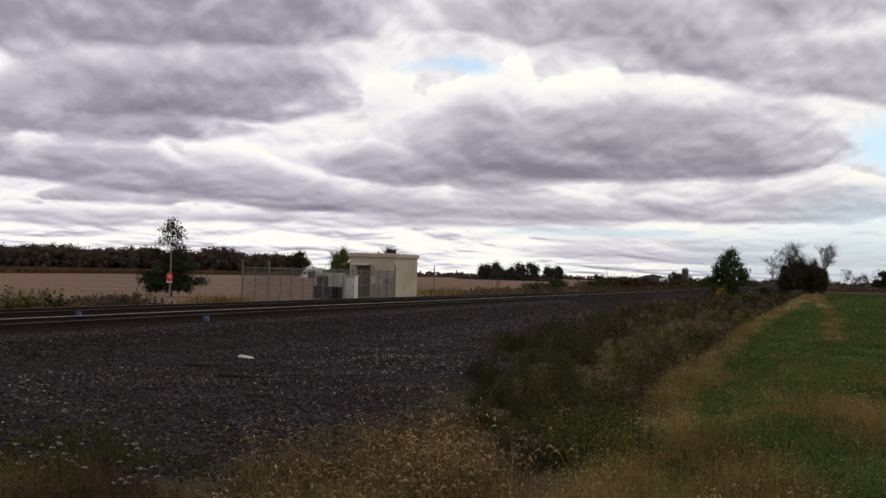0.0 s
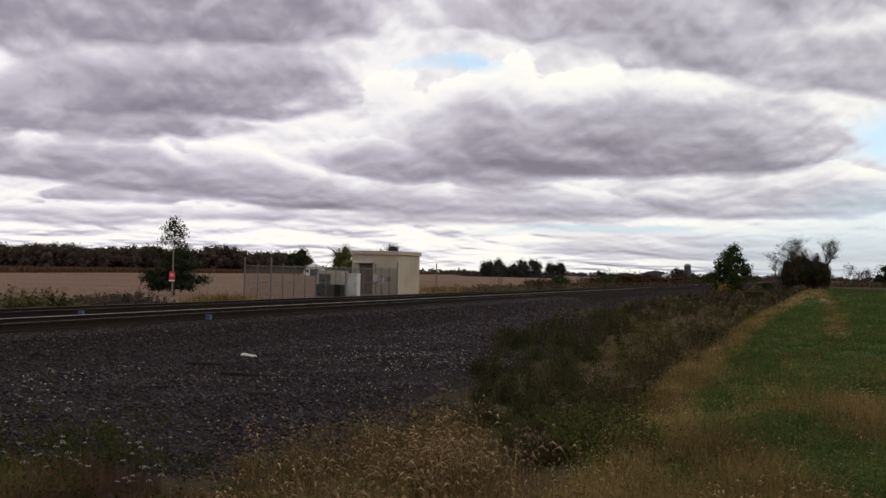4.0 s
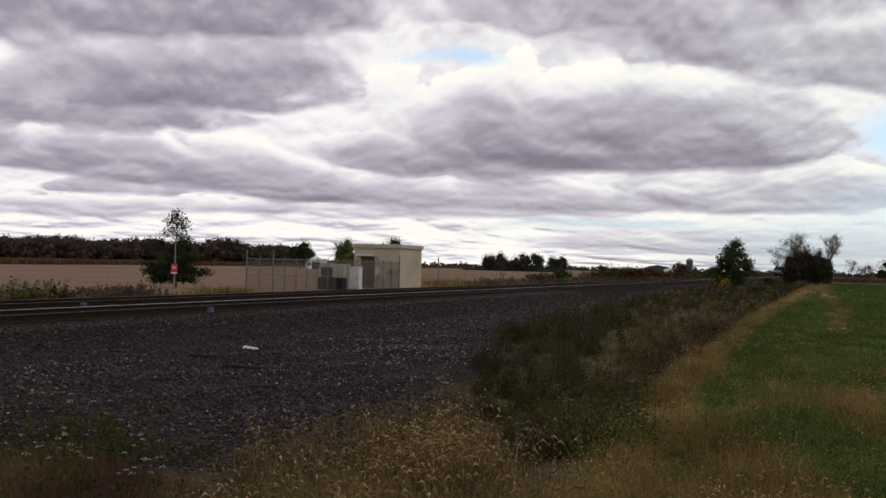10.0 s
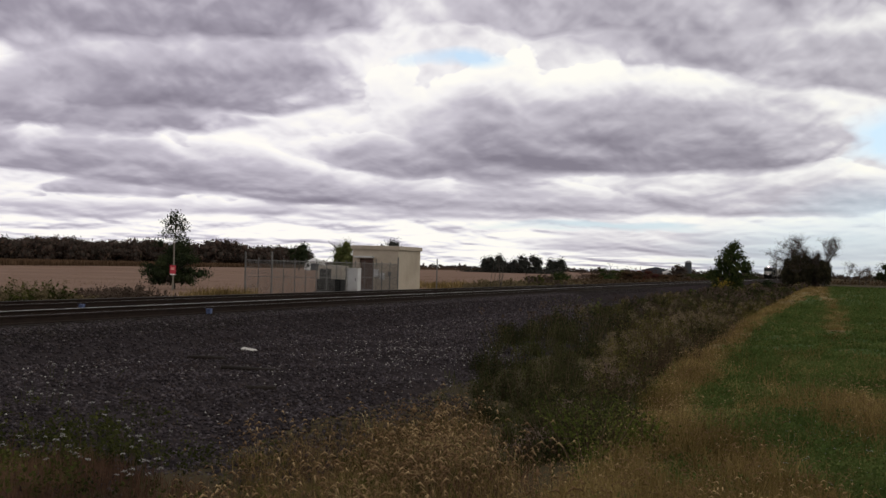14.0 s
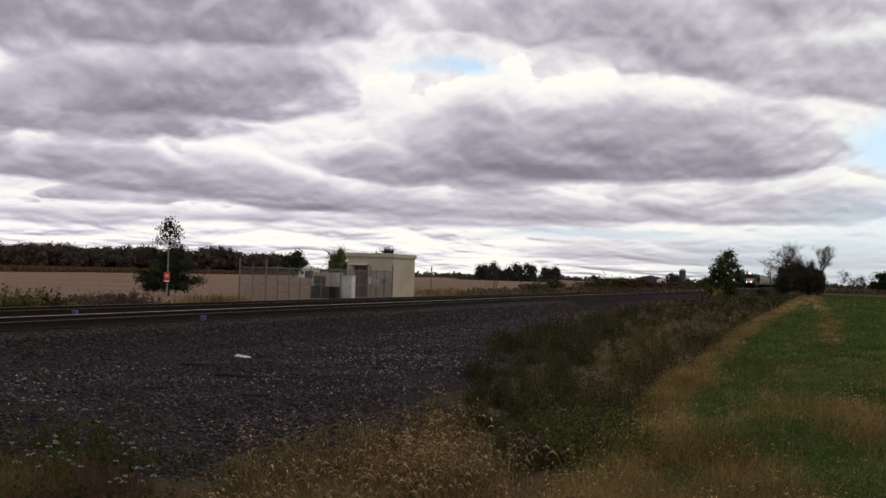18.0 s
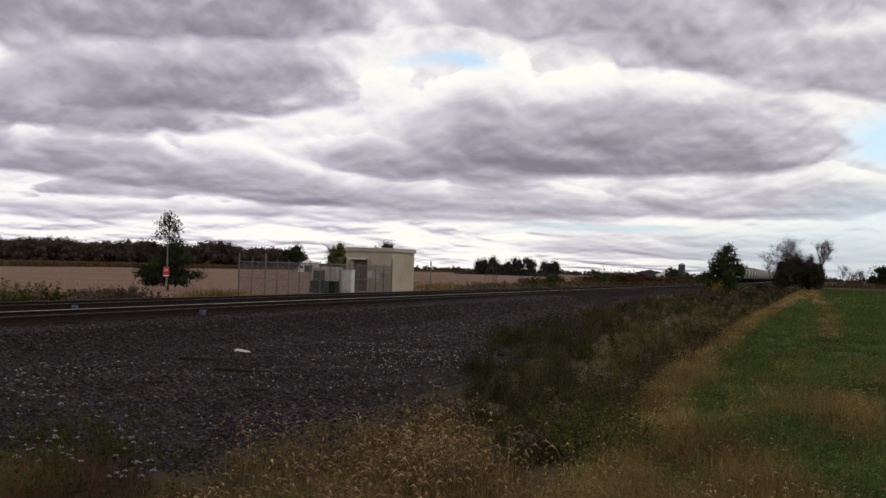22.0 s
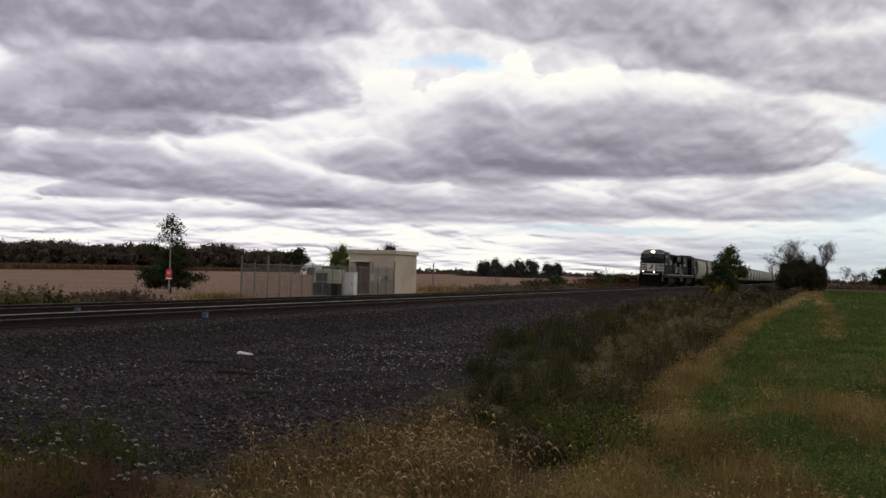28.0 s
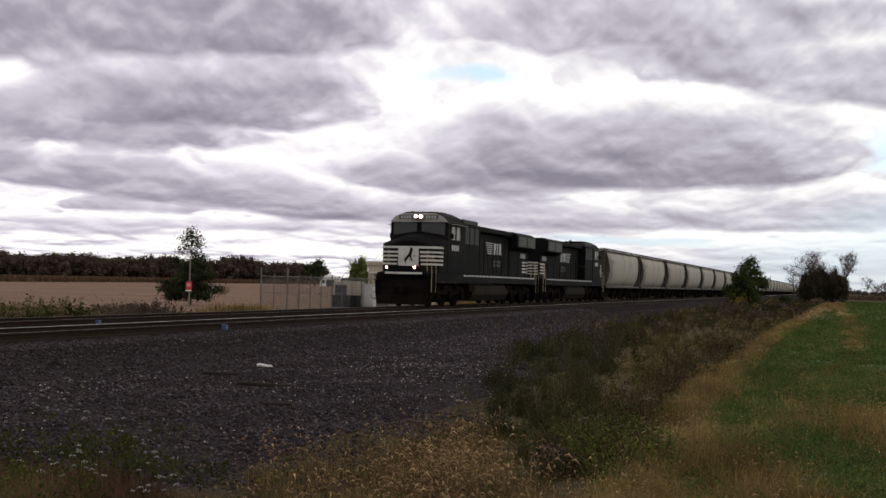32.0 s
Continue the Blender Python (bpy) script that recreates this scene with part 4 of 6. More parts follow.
def make_hopper():
    """A covered grain hopper wagon with bulging sides; y = 0 is its leading coupler's face."""
    top = thing("hopper_car", "pale grey covered grain hopper wagon with bulged sides", "hopper wagon", "wagons of the freight train")
    L = 18.15
    def ring(y, k, inset):
        pts = [(0.62, 1.2), (1.12, 1.28), (1.42, 1.9), (1.56, 2.6), (1.52, 3.4), (1.38, 4.0), (1.1, 4.28), (0.45, 4.36)]
        cut = [0.85, 0.85, 0.8, 0.7, 0.4, 0.12, 0.0, 0.0]
        half = [(a * k, y + inset * q, c) for (a, c), q in zip(pts, cut)]
        return half + [(-a, b, c) for a, b, c in reversed(half)]
    shell = part("body", loft([ring(1.05, 1.0, 1.0), ring(4.0, 1.0, 0.2), ring(L - 4.0, 1.0, -0.2), ring(L - 1.05, 1.0, -1.0)]), ["hopper_grey", "hopper_end"], top)
    for p in shell.data.polygons:
        p.use_smooth = abs(p.normal.y) < 0.3
        # End faces take the dark copy, which paints in the gap's shade.
        p.material_index = 0 if abs(p.normal.y) < 0.5 else 1
    for s in (-1, 1):
        part("side_sill", box(s * 1.1, s * 1.5, 0.75, L - 0.75, 1.12, 1.3), "hopper_end", top, bevel=0.02)
        part("roof_rail", box(s * 1.12, s * 1.4, 0.7, L - 0.7, 4.2, 4.3), "hopper_roof", top, bevel=0.02)
        for y in (0.62, L - 0.62):
            part("ladder", tube([(s * 1.42, y, 0.5), (s * 1.42, y, 4.25)], 0.02), "under_black", top)
            part("end_post", tube([(s * 1.3, y, 1.2), (s * 1.25, y, 4.25)], 0.05), "hopper_end", top)
        part("reporting_block", box(s * 1.53, s * 1.545, 2.5, 3.6, 3.1, 3.5), "hopper_roof", top, "illegible grey lettering block")
        part("reporting_block", box(s * 1.555, s * 1.57, 2.6, 3.2, 2.3, 2.45), "hopper_roof", top, "illegible grey lettering block")
    part("running_board", box(-0.42, 0.42, 0.35, L - 0.35, 4.46, 4.5), "under_black", top, "dark roof walkway")
    for s in (-1, 1):
        part("running_board", box(s * 0.95, s * 1.3, 0.35, L - 0.35, 4.42, 4.46), "under_black", top, "dark roof walkway")
    for k in range(4):
        part("hatch", box(-0.4, 0.4, 1.8 + k * 3.75, 5.0 + k * 3.75, 4.36, 4.46), "hopper_roof", top, bevel=0.03)
    for y in (0.35, L - 0.35):
        part("end_platform", box(-1.4, 1.4, y - 0.3, y + 0.9 if y < 2 else y + 0.3, 1.05, 1.15) if y < 2 else box(-1.4, 1.4, y - 0.9, y + 0.3, 1.05, 1.15), "under_black", top)
    part("centre_sill", box(-0.3, 0.3, 0.1, L - 0.1, 0.72, 1.08), "under_black", top)
    for k in range(4):
        y = 4.0 + k * 3.4
        part("hopper_chute", loft([[(-1.1, y - 1.5, 1.25), (1.1, y - 1.5, 1.25), (1.1, y + 1.5, 1.25), (-1.1, y + 1.5, 1.25)],
                                   [(-0.8, y - 0.7, 0.3), (0.8, y - 0.7, 0.3), (0.8, y + 0.7, 0.3), (-0.8, y + 0.7, 0.3)]]), "under_black", top, "dark discharge chute")
    for y in (2.0, L - 2.0):
        b = part("truck_frame", box(-0.9, 0.9, y - 0.3, y + 0.3, 0.4, 0.72), "under_black", top, bevel=0.03)
        for s in (-1, 1):
            pts = ((y - 1.15, 0.42), (y - 1.15, 0.62), (y - 0.4, 0.78), (y + 0.4, 0.78), (y + 1.15, 0.62), (y + 1.15, 0.42), (y + 0.4, 0.2), (y - 0.4, 0.2))
            part("side_frame", loft([[(s * 0.95, a, c) for a, c in pts], [(s * 1.08, a, c) for a, c in pts]]), "under_black", b)
        for k in (-0.9, 0.9):
            a = wheel(-0.76, y + k, 0.46, 0.46, 0.13)
            wheel(0.76, y + k, 0.46, 0.46, 0.13, a)
            tube([(-0.76, y + k, 0.46), (0.76, y + k, 0.46)], 0.08, 8, a)
            part("wheelset", a, "under_black", top)
    return top


TRAIN = []


def make_train():
    lead = make_loco(0)
    tagged(lead, "black wide-nosed freight locomotive with white nose stripes, headlights lit", "locomotive", "locomotives of the train")
    TRAIN.append((lead, 0.0, 0.0))
    trail = copy_thing(lead, pose(0, 0, 0))
    tagged(trail, "second black locomotive coupled long hood first, lamps dark", "locomotive", "locomotives of the train")
    for o in trail.children_recursive:
        if o.name.startswith("lens"):
            o.data = o.data.copy()
            o.data.materials[0] = M["glass"]
    TRAIN.append((trail, 44.6, 180.0))
    first = make_hopper()
    TRAIN.append((first, 44.6, 0.0))
    for k in range(1, 27):
        TRAIN.append((copy_thing(first, pose(0, 0, 0)), 44.6 + 18.15 * k, 0.0))


make_train()

# ---- detector site beyond the tracks ----
def make_bungalow():
    x1, y0, z0 = -29.1, 79.6, -0.62
    top = thing("equipment_building", "small cream masonry railway equipment building with a flat roof", "building", at=(x1, y0, z0))
    w, l, h = 3.55, 4.9, 3.14
    walls = bmesh.new()
    d0, d1, dz = -2.98, -1.94, 2.3
    box(-w, d0, 0, 0.2, 0, h, walls); box(d1, 0, 0, 0.2, 0, h, walls); box(d0, d1, 0, 0.2, dz, h, walls)
    box(-0.2, 0, 0.2, l, 0, h, walls); box(-w, -w + 0.2, 0.2, l, 0, h, walls); box(-w + 0.2, -0.2, l - 0.2, l, 0, h, walls)
    part("wall", walls, "stucco", top, "cream stucco walls")
    part("roof", box(-w - 0.08, 0.08, -0.08, l + 0.08, h, h + 0.12), "beige_box", top, "pale flat roof slab", bevel=0.02)
    part("fascia", box(-w - 0.1, 0.1, -0.11, -0.08, h - 0.16, h + 0.1), "stucco", top)
    part("fascia", box(0.08, 0.11, -0.11, l + 0.1, h - 0.16, h + 0.1), "stucco", top)
    door = part("door", box(d0 + 0.03, d1 - 0.03, 0.06, 0.12, 0.05, dz - 0.03), "door_brown", top, "dark brown steel door")
    part("door_handle", tube([(d1 - 0.15, 0.05, 1.0), (d1 - 0.15, -0.02, 1.0), (d1 - 0.28, -0.02, 1.0)], 0.015), "galvanised", door)
    part("door_canopy", box(d0 - 0.3, d1 + 0.08, -0.45, 0.0, dz + 0.06, dz + 0.18), "white_box", top, "white canopy over the door", bevel=0.01)
    part("threshold", box(d0 - 0.1, d1 + 0.1, -0.4, 0.0, 0, 0.06), "silo_grey", top)
    for nm, bx, mt in (("meter_box", (-1.84, -1.48, -0.18, 0, 1.0, 1.55), "white_box"), ("breaker_box", (-1.38, -1.0, -0.16, 0, 0.8, 1.3), "white_box"), ("conduit_box", (-0.75, -0.5, -0.1, 0, 1.1, 1.4), "galvanised")):
        b = part(nm, box(*bx), mt, top, bevel=0.015)
        part("conduit", tube([((bx[0] + bx[1]) / 2, -0.06, bx[4] + 0.02), ((bx[0] + bx[1]) / 2, -0.06, 0.0)], 0.025), "galvanised", b)
    part("service_mast", tube([(-1.66, -0.1, 1.5), (-1.66, -0.1, 2.3)], 0.03), "galvanised", top)
    return top


make_bungalow()


def make_fence():
    """Chain-link fence round the yard, with posts, top rail and wire."""
    top = thing("chain_link_fence", "grey galvanised chain-link fence around the equipment yard", "fence", at=(0, 0, -0.62))
    line = [(-32.95, 63.4), (-30.7, 62.4), (-29.02, 79.4)]
    h = 1.95
    posts = []
    for (xa, ya), (xb, yb) in zip(line, line[1:]):
        n = max(1, round(math.hypot(xb - xa, yb - ya) / (1.3 if ya < 63 or xa < -32 else 2.4)))
        for k in range(n):
            posts.append((xa + (xb - xa) * k / n, ya + (yb - ya) * k / n, 0.032 if k else 0.05))
    posts += [(*line[-1], 0.05), (-28.95, 88.2, 0.05)]
    for x, y, r in posts:
        p = part("post", tube([(x, y, 0), (x, y, h + 0.12 + (0.35 if r > 0.04 else 0))], r, 8), "galvanised", top)
        part("post_cap", tube([(x, y, h + 0.12 + (0.35 if r > 0.04 else 0)), (x, y, h + 0.16 + (0.35 if r > 0.04 else 0))], r * 1.15, 8, None, r * 0.4), "galvanised", p)
    wires = []
    for (xa, ya), (xb, yb) in zip(line, line[1:]):
        part("top_rail", tube([(xa, ya, h), (xb, yb, h)], 0.022), "galvanised", top)
        part("mid_rail", tube([(xa, ya, h * 0.5), (xb, yb, h * 0.5)], 0.016), "galvanised", top)
        L = math.hypot(xb - xa, yb - ya)
        ux, uy = (xb - xa) / L, (yb - ya) / L
        step = 0.09
        for k in range(int(-h / step), int(L / step) + 1):
            for way in (1, -1):
                s0, s1 = k * step, k * step + h
                a, b = max(s0, 0), min(s1, L)
                if b - a < 0.05:
                    continue
                za, zb = (a - s0, b - s0) if way > 0 else (h - (a - s0), h - (b - s0))
                wires.append(((xa + ux * a, ya + uy * a, za), (xa + ux * b, ya + uy * b, zb)))
    w = np.array(wires)
    r = 0.005
    off = np.array([(0, 0, r), (r, 0, -r), (-r, 0, -r)])
    v = (w[:, :, None, :] + off[None, None]).reshape(-1, 3)
    f = np.array([[0, 1, 4, 3], [1, 2, 5, 4], [2, 0, 3, 5]])
    tagged(hold("wire_mesh", np_mesh("wire_mesh", v, (f[None] + np.arange(len(w))[:, None, None] * 6).reshape(-1, 4), "galvanised"), top, "woven wire mesh"), kind="stuff")


make_fence()


def make_cabinets():
    z = -0.62
    a = thing("cooling_unit", "low black cooling unit standing inside the fence", "air conditioner", at=(-30.3, 70.5, z))
    part("casing", box(-0.95, 0.75, -0.4, 0.4, 0.06, 0.85), "dark_box", a, bevel=0.03)
    part("base", box(-1.0, 0.8, -0.45, 0.45, 0, 0.06), "silo_grey", a)
    for k in range(6):
        part("louvre", box(-0.85, 0.65, -0.415, -0.402, 0.16 + k * 0.11, 0.2 + k * 0.11), "grille", a)
    b = thing("cabinet", "tall white steel electrical cabinet beside the fence", "electrical cabinet", at=(-29.5, 72.2, z))
    body = part("casing", box(-0.4, 0.4, -0.3, 0.3, 0.08, 1.55), "white_box", b, bevel=0.02)
    part("door", box(-0.36, 0.36, -0.32, -0.3, 0.14, 1.48), "white_box", b, bevel=0.005)
    part("handle", box(0.24, 0.28, -0.345, -0.32, 0.75, 0.95), "galvanised", b)
    part("cap", box(-0.44, 0.44, -0.35, 0.34, 1.55, 1.6), "white_box", b)
    part("plinth", box(-0.42, 0.42, -0.32, 0.32, 0, 0.08), "silo_grey", b)
    c = thing("generator", "beige steel generator housing in the yard", "generator", at=(-31.75, 74.0, z))
    part("casing", box(-0.9, 0.9, -0.6, 0.6, 0.15, 1.75), "beige_box", c, bevel=0.04)
    part("vent", box(-0.75, 0.1, -0.615, -0.6, 0.5, 1.5), "grille", c, "dark louvred vent")
    part("skid", box(-0.95, 0.95, -0.62, 0.62, 0, 0.15), "dark_box", c)


make_cabinets()


def make_sign():
    top = thing("signpost", "red rectangular sign on a weathered wooden pole", "sign", at=(-38.9, 65.1, -0.72))
    part("pole", tube([(0, 0, 0), (0.03, 0, 1.6), (0.02, 0, 3.15)], 0.06, 8, None, 0.045), "post_wood", top)
    s = part("panel", box(-0.2, 0.22, -0.075, -0.055, 0.98, 1.58), "sign_red", top, "red sign panel")
    part("lettering_bar", box(-0.12, 0.14, -0.081, -0.076, 1.28, 1.46), "sign_faded", s, "faded illegible lettering")
    part("border", box(-0.2, 0.22, -0.081, -0.076, 0.98, 1.04), "sign_white", s)


make_sign()

# ---- trees, fields and farms ----
def limb_arrays(rng, base, height, radius, spread, levels, kids, droop=0.0, start=0.3):
    """A branching skeleton: segments (start, end, radius at each) and the tips of the last branches."""
    segs, tips = [], []

    def grow(p, d, length, r, level):
        n = 4 if level == 0 else 3
        pts = [p]
        for i in range(n):
            d = (d + rng.normal(0, 0.10 + 0.06 * level, 3) + np.array([0, 0, 0.03 - droop * level])).astype(float)
            d /= np.linalg.norm(d)
            q = pts[-1] + d * length / n
            segs.append((pts[-1], q, r * (1 - 0.75 * i / n), r * (1 - 0.75 * (i + 1) / n)))
            pts.append(q)
        if level >= levels:
            tips.extend(pts[1:])
            return
        for k in range(kids[level]):
            u = start + (1 - start) * (k + rng.uniform(0, 1)) / kids[level] if level == 0 else rng.uniform(0.3, 1.0)
            i = min(int(u * n), n - 1)
            o = pts[i] + (pts[i + 1] - pts[i]) * (u * n - i)
            a = rng.uniform(0, 6.283)
            side = np.array([math.cos(a), math.sin(a), 0.0])
            nd = d * (1 - spread) * 0.6 + side * spread + np.array([0, 0, 0.35])
            grow(o, nd / np.linalg.norm(nd), length * (0.62 - 0.3 * (u if level == 0 else 0.3)), r * 0.42, level + 1)
        tips.append(pts[-1])

    grow(np.array(base, float), np.array([0, 0, 1.0]), height, radius, 0)
    return segs, np.array(tips)


def limb_mesh(name, segs, material, sides=5):
    a, b = np.array([s[0] for s in segs]), np.array([s[1] for s in segs])
    ra, rb = np.array([s[2] for s in segs]), np.array([s[3] for s in segs])
    d = b - a
    d /= np.linalg.norm(d, axis=1)[:, None] + 1e-9
    u = np.cross(d, np.array([0.31, 0.95, 0.02]))
    u /= np.linalg.norm(u, axis=1)[:, None] + 1e-9
    w = np.cross(d, u)
    k = np.arange(sides) * 6.2832 / sides
    ring = u[:, None] * np.cos(k)[None, :, None] + w[:, None] * np.sin(k)[None, :, None]
    v = np.concatenate([a[:, None] + ring * ra[:, None, None], b[:, None] + ring * rb[:, None, None]], 1).reshape(-1, 3)
    i = np.arange(sides)
    f = np.stack([i, (i + 1) % sides, sides + (i + 1) % sides, sides + i], 1)
    return np_mesh(name, v, (f[None] + np.arange(len(a))[:, None, None] * 2 * sides).reshape(-1, 4), material)


def make_tree(label, at, height, trunk, spread, leaf, leaf_size, per_tip, scatter, seed, kids=(9, 5), levels=2, droop=0.0, start=0.25, low=0.0, name="tree", group=""):
    """A tapered trunk with limbs, and leaves in clumps round the branch ends. low: a skirt of extra foliage near the ground."""
    rng = np.random.default_rng(seed)
    top = thing(name, label, name, group, at=(*at, float(lay(at[0], at[1])) - 0.05))
    segs, tips = limb_arrays(rng, (0, 0, 0), height, trunk, spread, levels, kids, droop, start)
    hold("trunk", limb_mesh("trunk", segs, "bark"), top, "bare grey-brown trunk and limbs" if not per_tip else "")
    if per_tip:
        c = np.repeat(tips, per_tip, 0)
        c = c + rng.normal(0, scatter, c.shape)
        if low:
            n = int(len(c) * low)
            a, r = rng.uniform(0, 6.283, n), np.sqrt(rng.uniform(0, 1, n)) * height * 0.36
            skirt = np.stack([r * np.cos(a), r * np.sin(a), np.abs(rng.normal(0.22, 0.14, n)) * height], 1)
            c = np.concatenate([c, skirt])
        c = c[c[:, 2] > 0.1]
        hold("crown", leaf_mesh("crown", rng, c, leaf_size * rng.uniform(0.6, 1.4, len(c)), leaf), top, "crown of small leaves")
    return top


def lump_arrays(rng, centre, size):
    """Uneven twelve-sided masses: the shaded inside of crowns."""
    k = np.arange(6) * 1.0472
    rings = [np.stack([np.cos(k) * r, np.sin(k) * r, np.full(6, z)], 1) for r, z in ((0.5, -0.95), (0.95, -0.4), (1.0, 0.25), (0.6, 0.8))]
    base = np.concatenate(rings + [np.array([[0, 0, 1.0]])])
    f = [(6 * i + j, 6 * i + (j + 1) % 6, 6 * i + 6 + (j + 1) % 6) for i in range(3) for j in range(6)]
    f += [(6 * i + j, 6 * i + 6 + (j + 1) % 6, 6 * i + 6 + j) for i in range(3) for j in range(6)]
    f += [(18 + j, 18 + (j + 1) % 6, 24) for j in range(6)]
    n = len(centre)
    v = base[None] * rng.uniform(0.75, 1.15, (n, 25, 1)) * size[:, None, :] + centre[:, None, :]
    return v.reshape(-1, 3), (np.array(f)[None] + np.arange(n)[:, None, None] * 25).reshape(-1, 3)


def dense_crown(name, rng, centre, size, clumps, leaves, leaf_size, material, fill=0.5, reach=1.4):
    """A closed crown: shaded masses inside, and a coat of small leaves round each."""
    a = rng.normal(size=(clumps, 3))
    a /= np.linalg.norm(a, axis=1)[:, None]
    a *= rng.uniform(0.0, 1.0, clumps)[:, None] ** 0.5 * 0.78
    size = np.array(size, float)
    c = np.array(centre, float) + a * size
    r = rng.uniform(0.26, 0.46, (clumps, 1)) * size[None] * np.array([1, 1, 0.9])
    v1, f1 = lump_arrays(rng, c, r * fill * 1.6)
    d = rng.normal(size=(clumps, leaves, 3))
    d /= np.linalg.norm(d, axis=2)[..., None]
    p = (c[:, None] + d * r[:, None] * rng.uniform(0.6, reach, (clumps, leaves, 1))).reshape(-1, 3)
    v2, f2 = leaf_arrays(rng, p, leaf_size * rng.uniform(0.5, 1.4, len(p)))
    f2 = np.concatenate([f2[:, [0, 1, 2]], f2[:, [0, 2, 3]]]) + len(v1)
    return np.concatenate([v1, v2]), np.concatenate([f1, f2])


def make_shaped(label, at, height, profile, clumps, leaves, leaf, leaf_size, spread, seed, trunk=0.09, name="tree", lean=0.0, thin=1.0):
    """A tree whose outline follows profile (share of the height, radius): a limb to each clump of leaves."""
    rng = np.random.default_rng(seed)
    top = thing(name, label, name, at=(*at, float(lay(at[0], at[1])) - 0.05))
    us, rs = zip(*profile)
    u = rng.uniform(us[0], us[-1], clumps * 4)
    keep = rng.uniform(0, max(rs), clumps * 4) < np.interp(u, us, rs) + 0.25 * max(rs)
    u = u[keep][:clumps]
    a = rng.uniform(0, 6.283, len(u))
    r = np.interp(u, us, rs) * np.sqrt(rng.uniform(0.08, 1.1, len(u)))
    c = np.stack([r * np.cos(a) + lean * u * height, r * np.sin(a), u * height], 1)
    segs = []
    p = np.zeros(3)
    for k in range(8):
        q = np.array([rng.normal(0, 0.02) * height * 0.3 + lean * height * 0.95 * (k + 1) / 8, rng.normal(0, 0.02) * height * 0.3, height * 0.95 * (k + 1) / 8])
        segs.append((p, q, trunk * (1 - 0.11 * k), trunk * (1 - 0.11 * (k + 1))))
        p = q
    for q in c:
        f = max(q[2] - 0.5 * math.hypot(q[0] - lean * q[2], q[1]), 0.1 * height)
        o = np.array([lean * f, 0, f])
        m = (o + q) / 2 + np.array([0, 0, 0.06 * height * rng.uniform(-0.5, 1)])
        segs += [(o, m, trunk * 0.3, trunk * 0.2), (m, q, trunk * 0.2, trunk * 0.08)]
        for _ in range(2):
            segs.append((q * 0.8 + m * 0.2, q + rng.normal(0, spread, 3), trunk * 0.1, trunk * 0.04))
    hold("trunk", limb_mesh("trunk", segs, "bark", 4), top)
    p = np.repeat(c, leaves, 0)
    p = p[(p[:, 2] < 0.66 * height) | (rng.uniform(0, 1, len(p)) < thin)]
    p = p + rng.normal(0, spread, p.shape) * np.array([1, 1, 0.8])
    p = p[p[:, 2] > 0.05]
    v2, f2 = leaf_arrays(rng, p, leaf_size * rng.uniform(0.5, 1.4, len(p)))
    q = c[(c[:, 2] < 0.62 * height) & (c[:, 2] > 0.12 * height)]
    v1, f1 = lump_arrays(rng, q * np.array([0.8, 0.8, 1.0]), np.full((len(q), 3), spread * 1.15))
    f2 = np.concatenate([f2[:, [0, 1, 2]], f2[:, [0, 2, 3]]]) + len(v1)
    hold("crown", np_mesh("crown", np.concatenate([v1, v2]), np.concatenate([f1, f2]), leaf), top, "uneven crown of small leaves")
    return top


def crown_points(rng, n, centre, size):
    """Points in an uneven crown made of overlapping clumps."""
    k = max(5, n // 45)
    a = rng.normal(size=(k, 3))
    a /= np.linalg.norm(a, axis=1)[:, None]
    a *= rng.uniform(0.35, 0.85, k)[:, None]
    own = rng.integers(0, k, n)
    p = a[own] + rng.normal(0, 0.2, (n, 3))
    return np.array(centre) + p * np.array(size)


def make_round_tree(label, at, height, wide, leaf, seed, n=700, leaf_size=0.4, bare=0.18):
    """A distant tree: short trunk and a clumped crown."""
    rng = np.random.default_rng(seed)
    z = float(lay(at[0], at[1])) - 0.05
    top = thing("tree", label, "tree", "trees round the farms", at=(*at, z))
    segs, tips = limb_arrays(rng, (0, 0, 0), height * 0.85, height * 0.03, 0.55, 1, (7,), 0, 0.25)
    hold("trunk", limb_mesh("trunk", segs, "bark"), top)
    v, f = dense_crown("crown", rng, (0, 0, height * (0.48 + bare * 0.5)), (wide * 0.56, wide * 0.56, height * (0.54 - bare * 0.5)), 30, n // 9, leaf_size * 0.75, leaf, 0.36)
    hold("crown", np_mesh("crown", v, f, leaf), top, "clumped leafy crown")


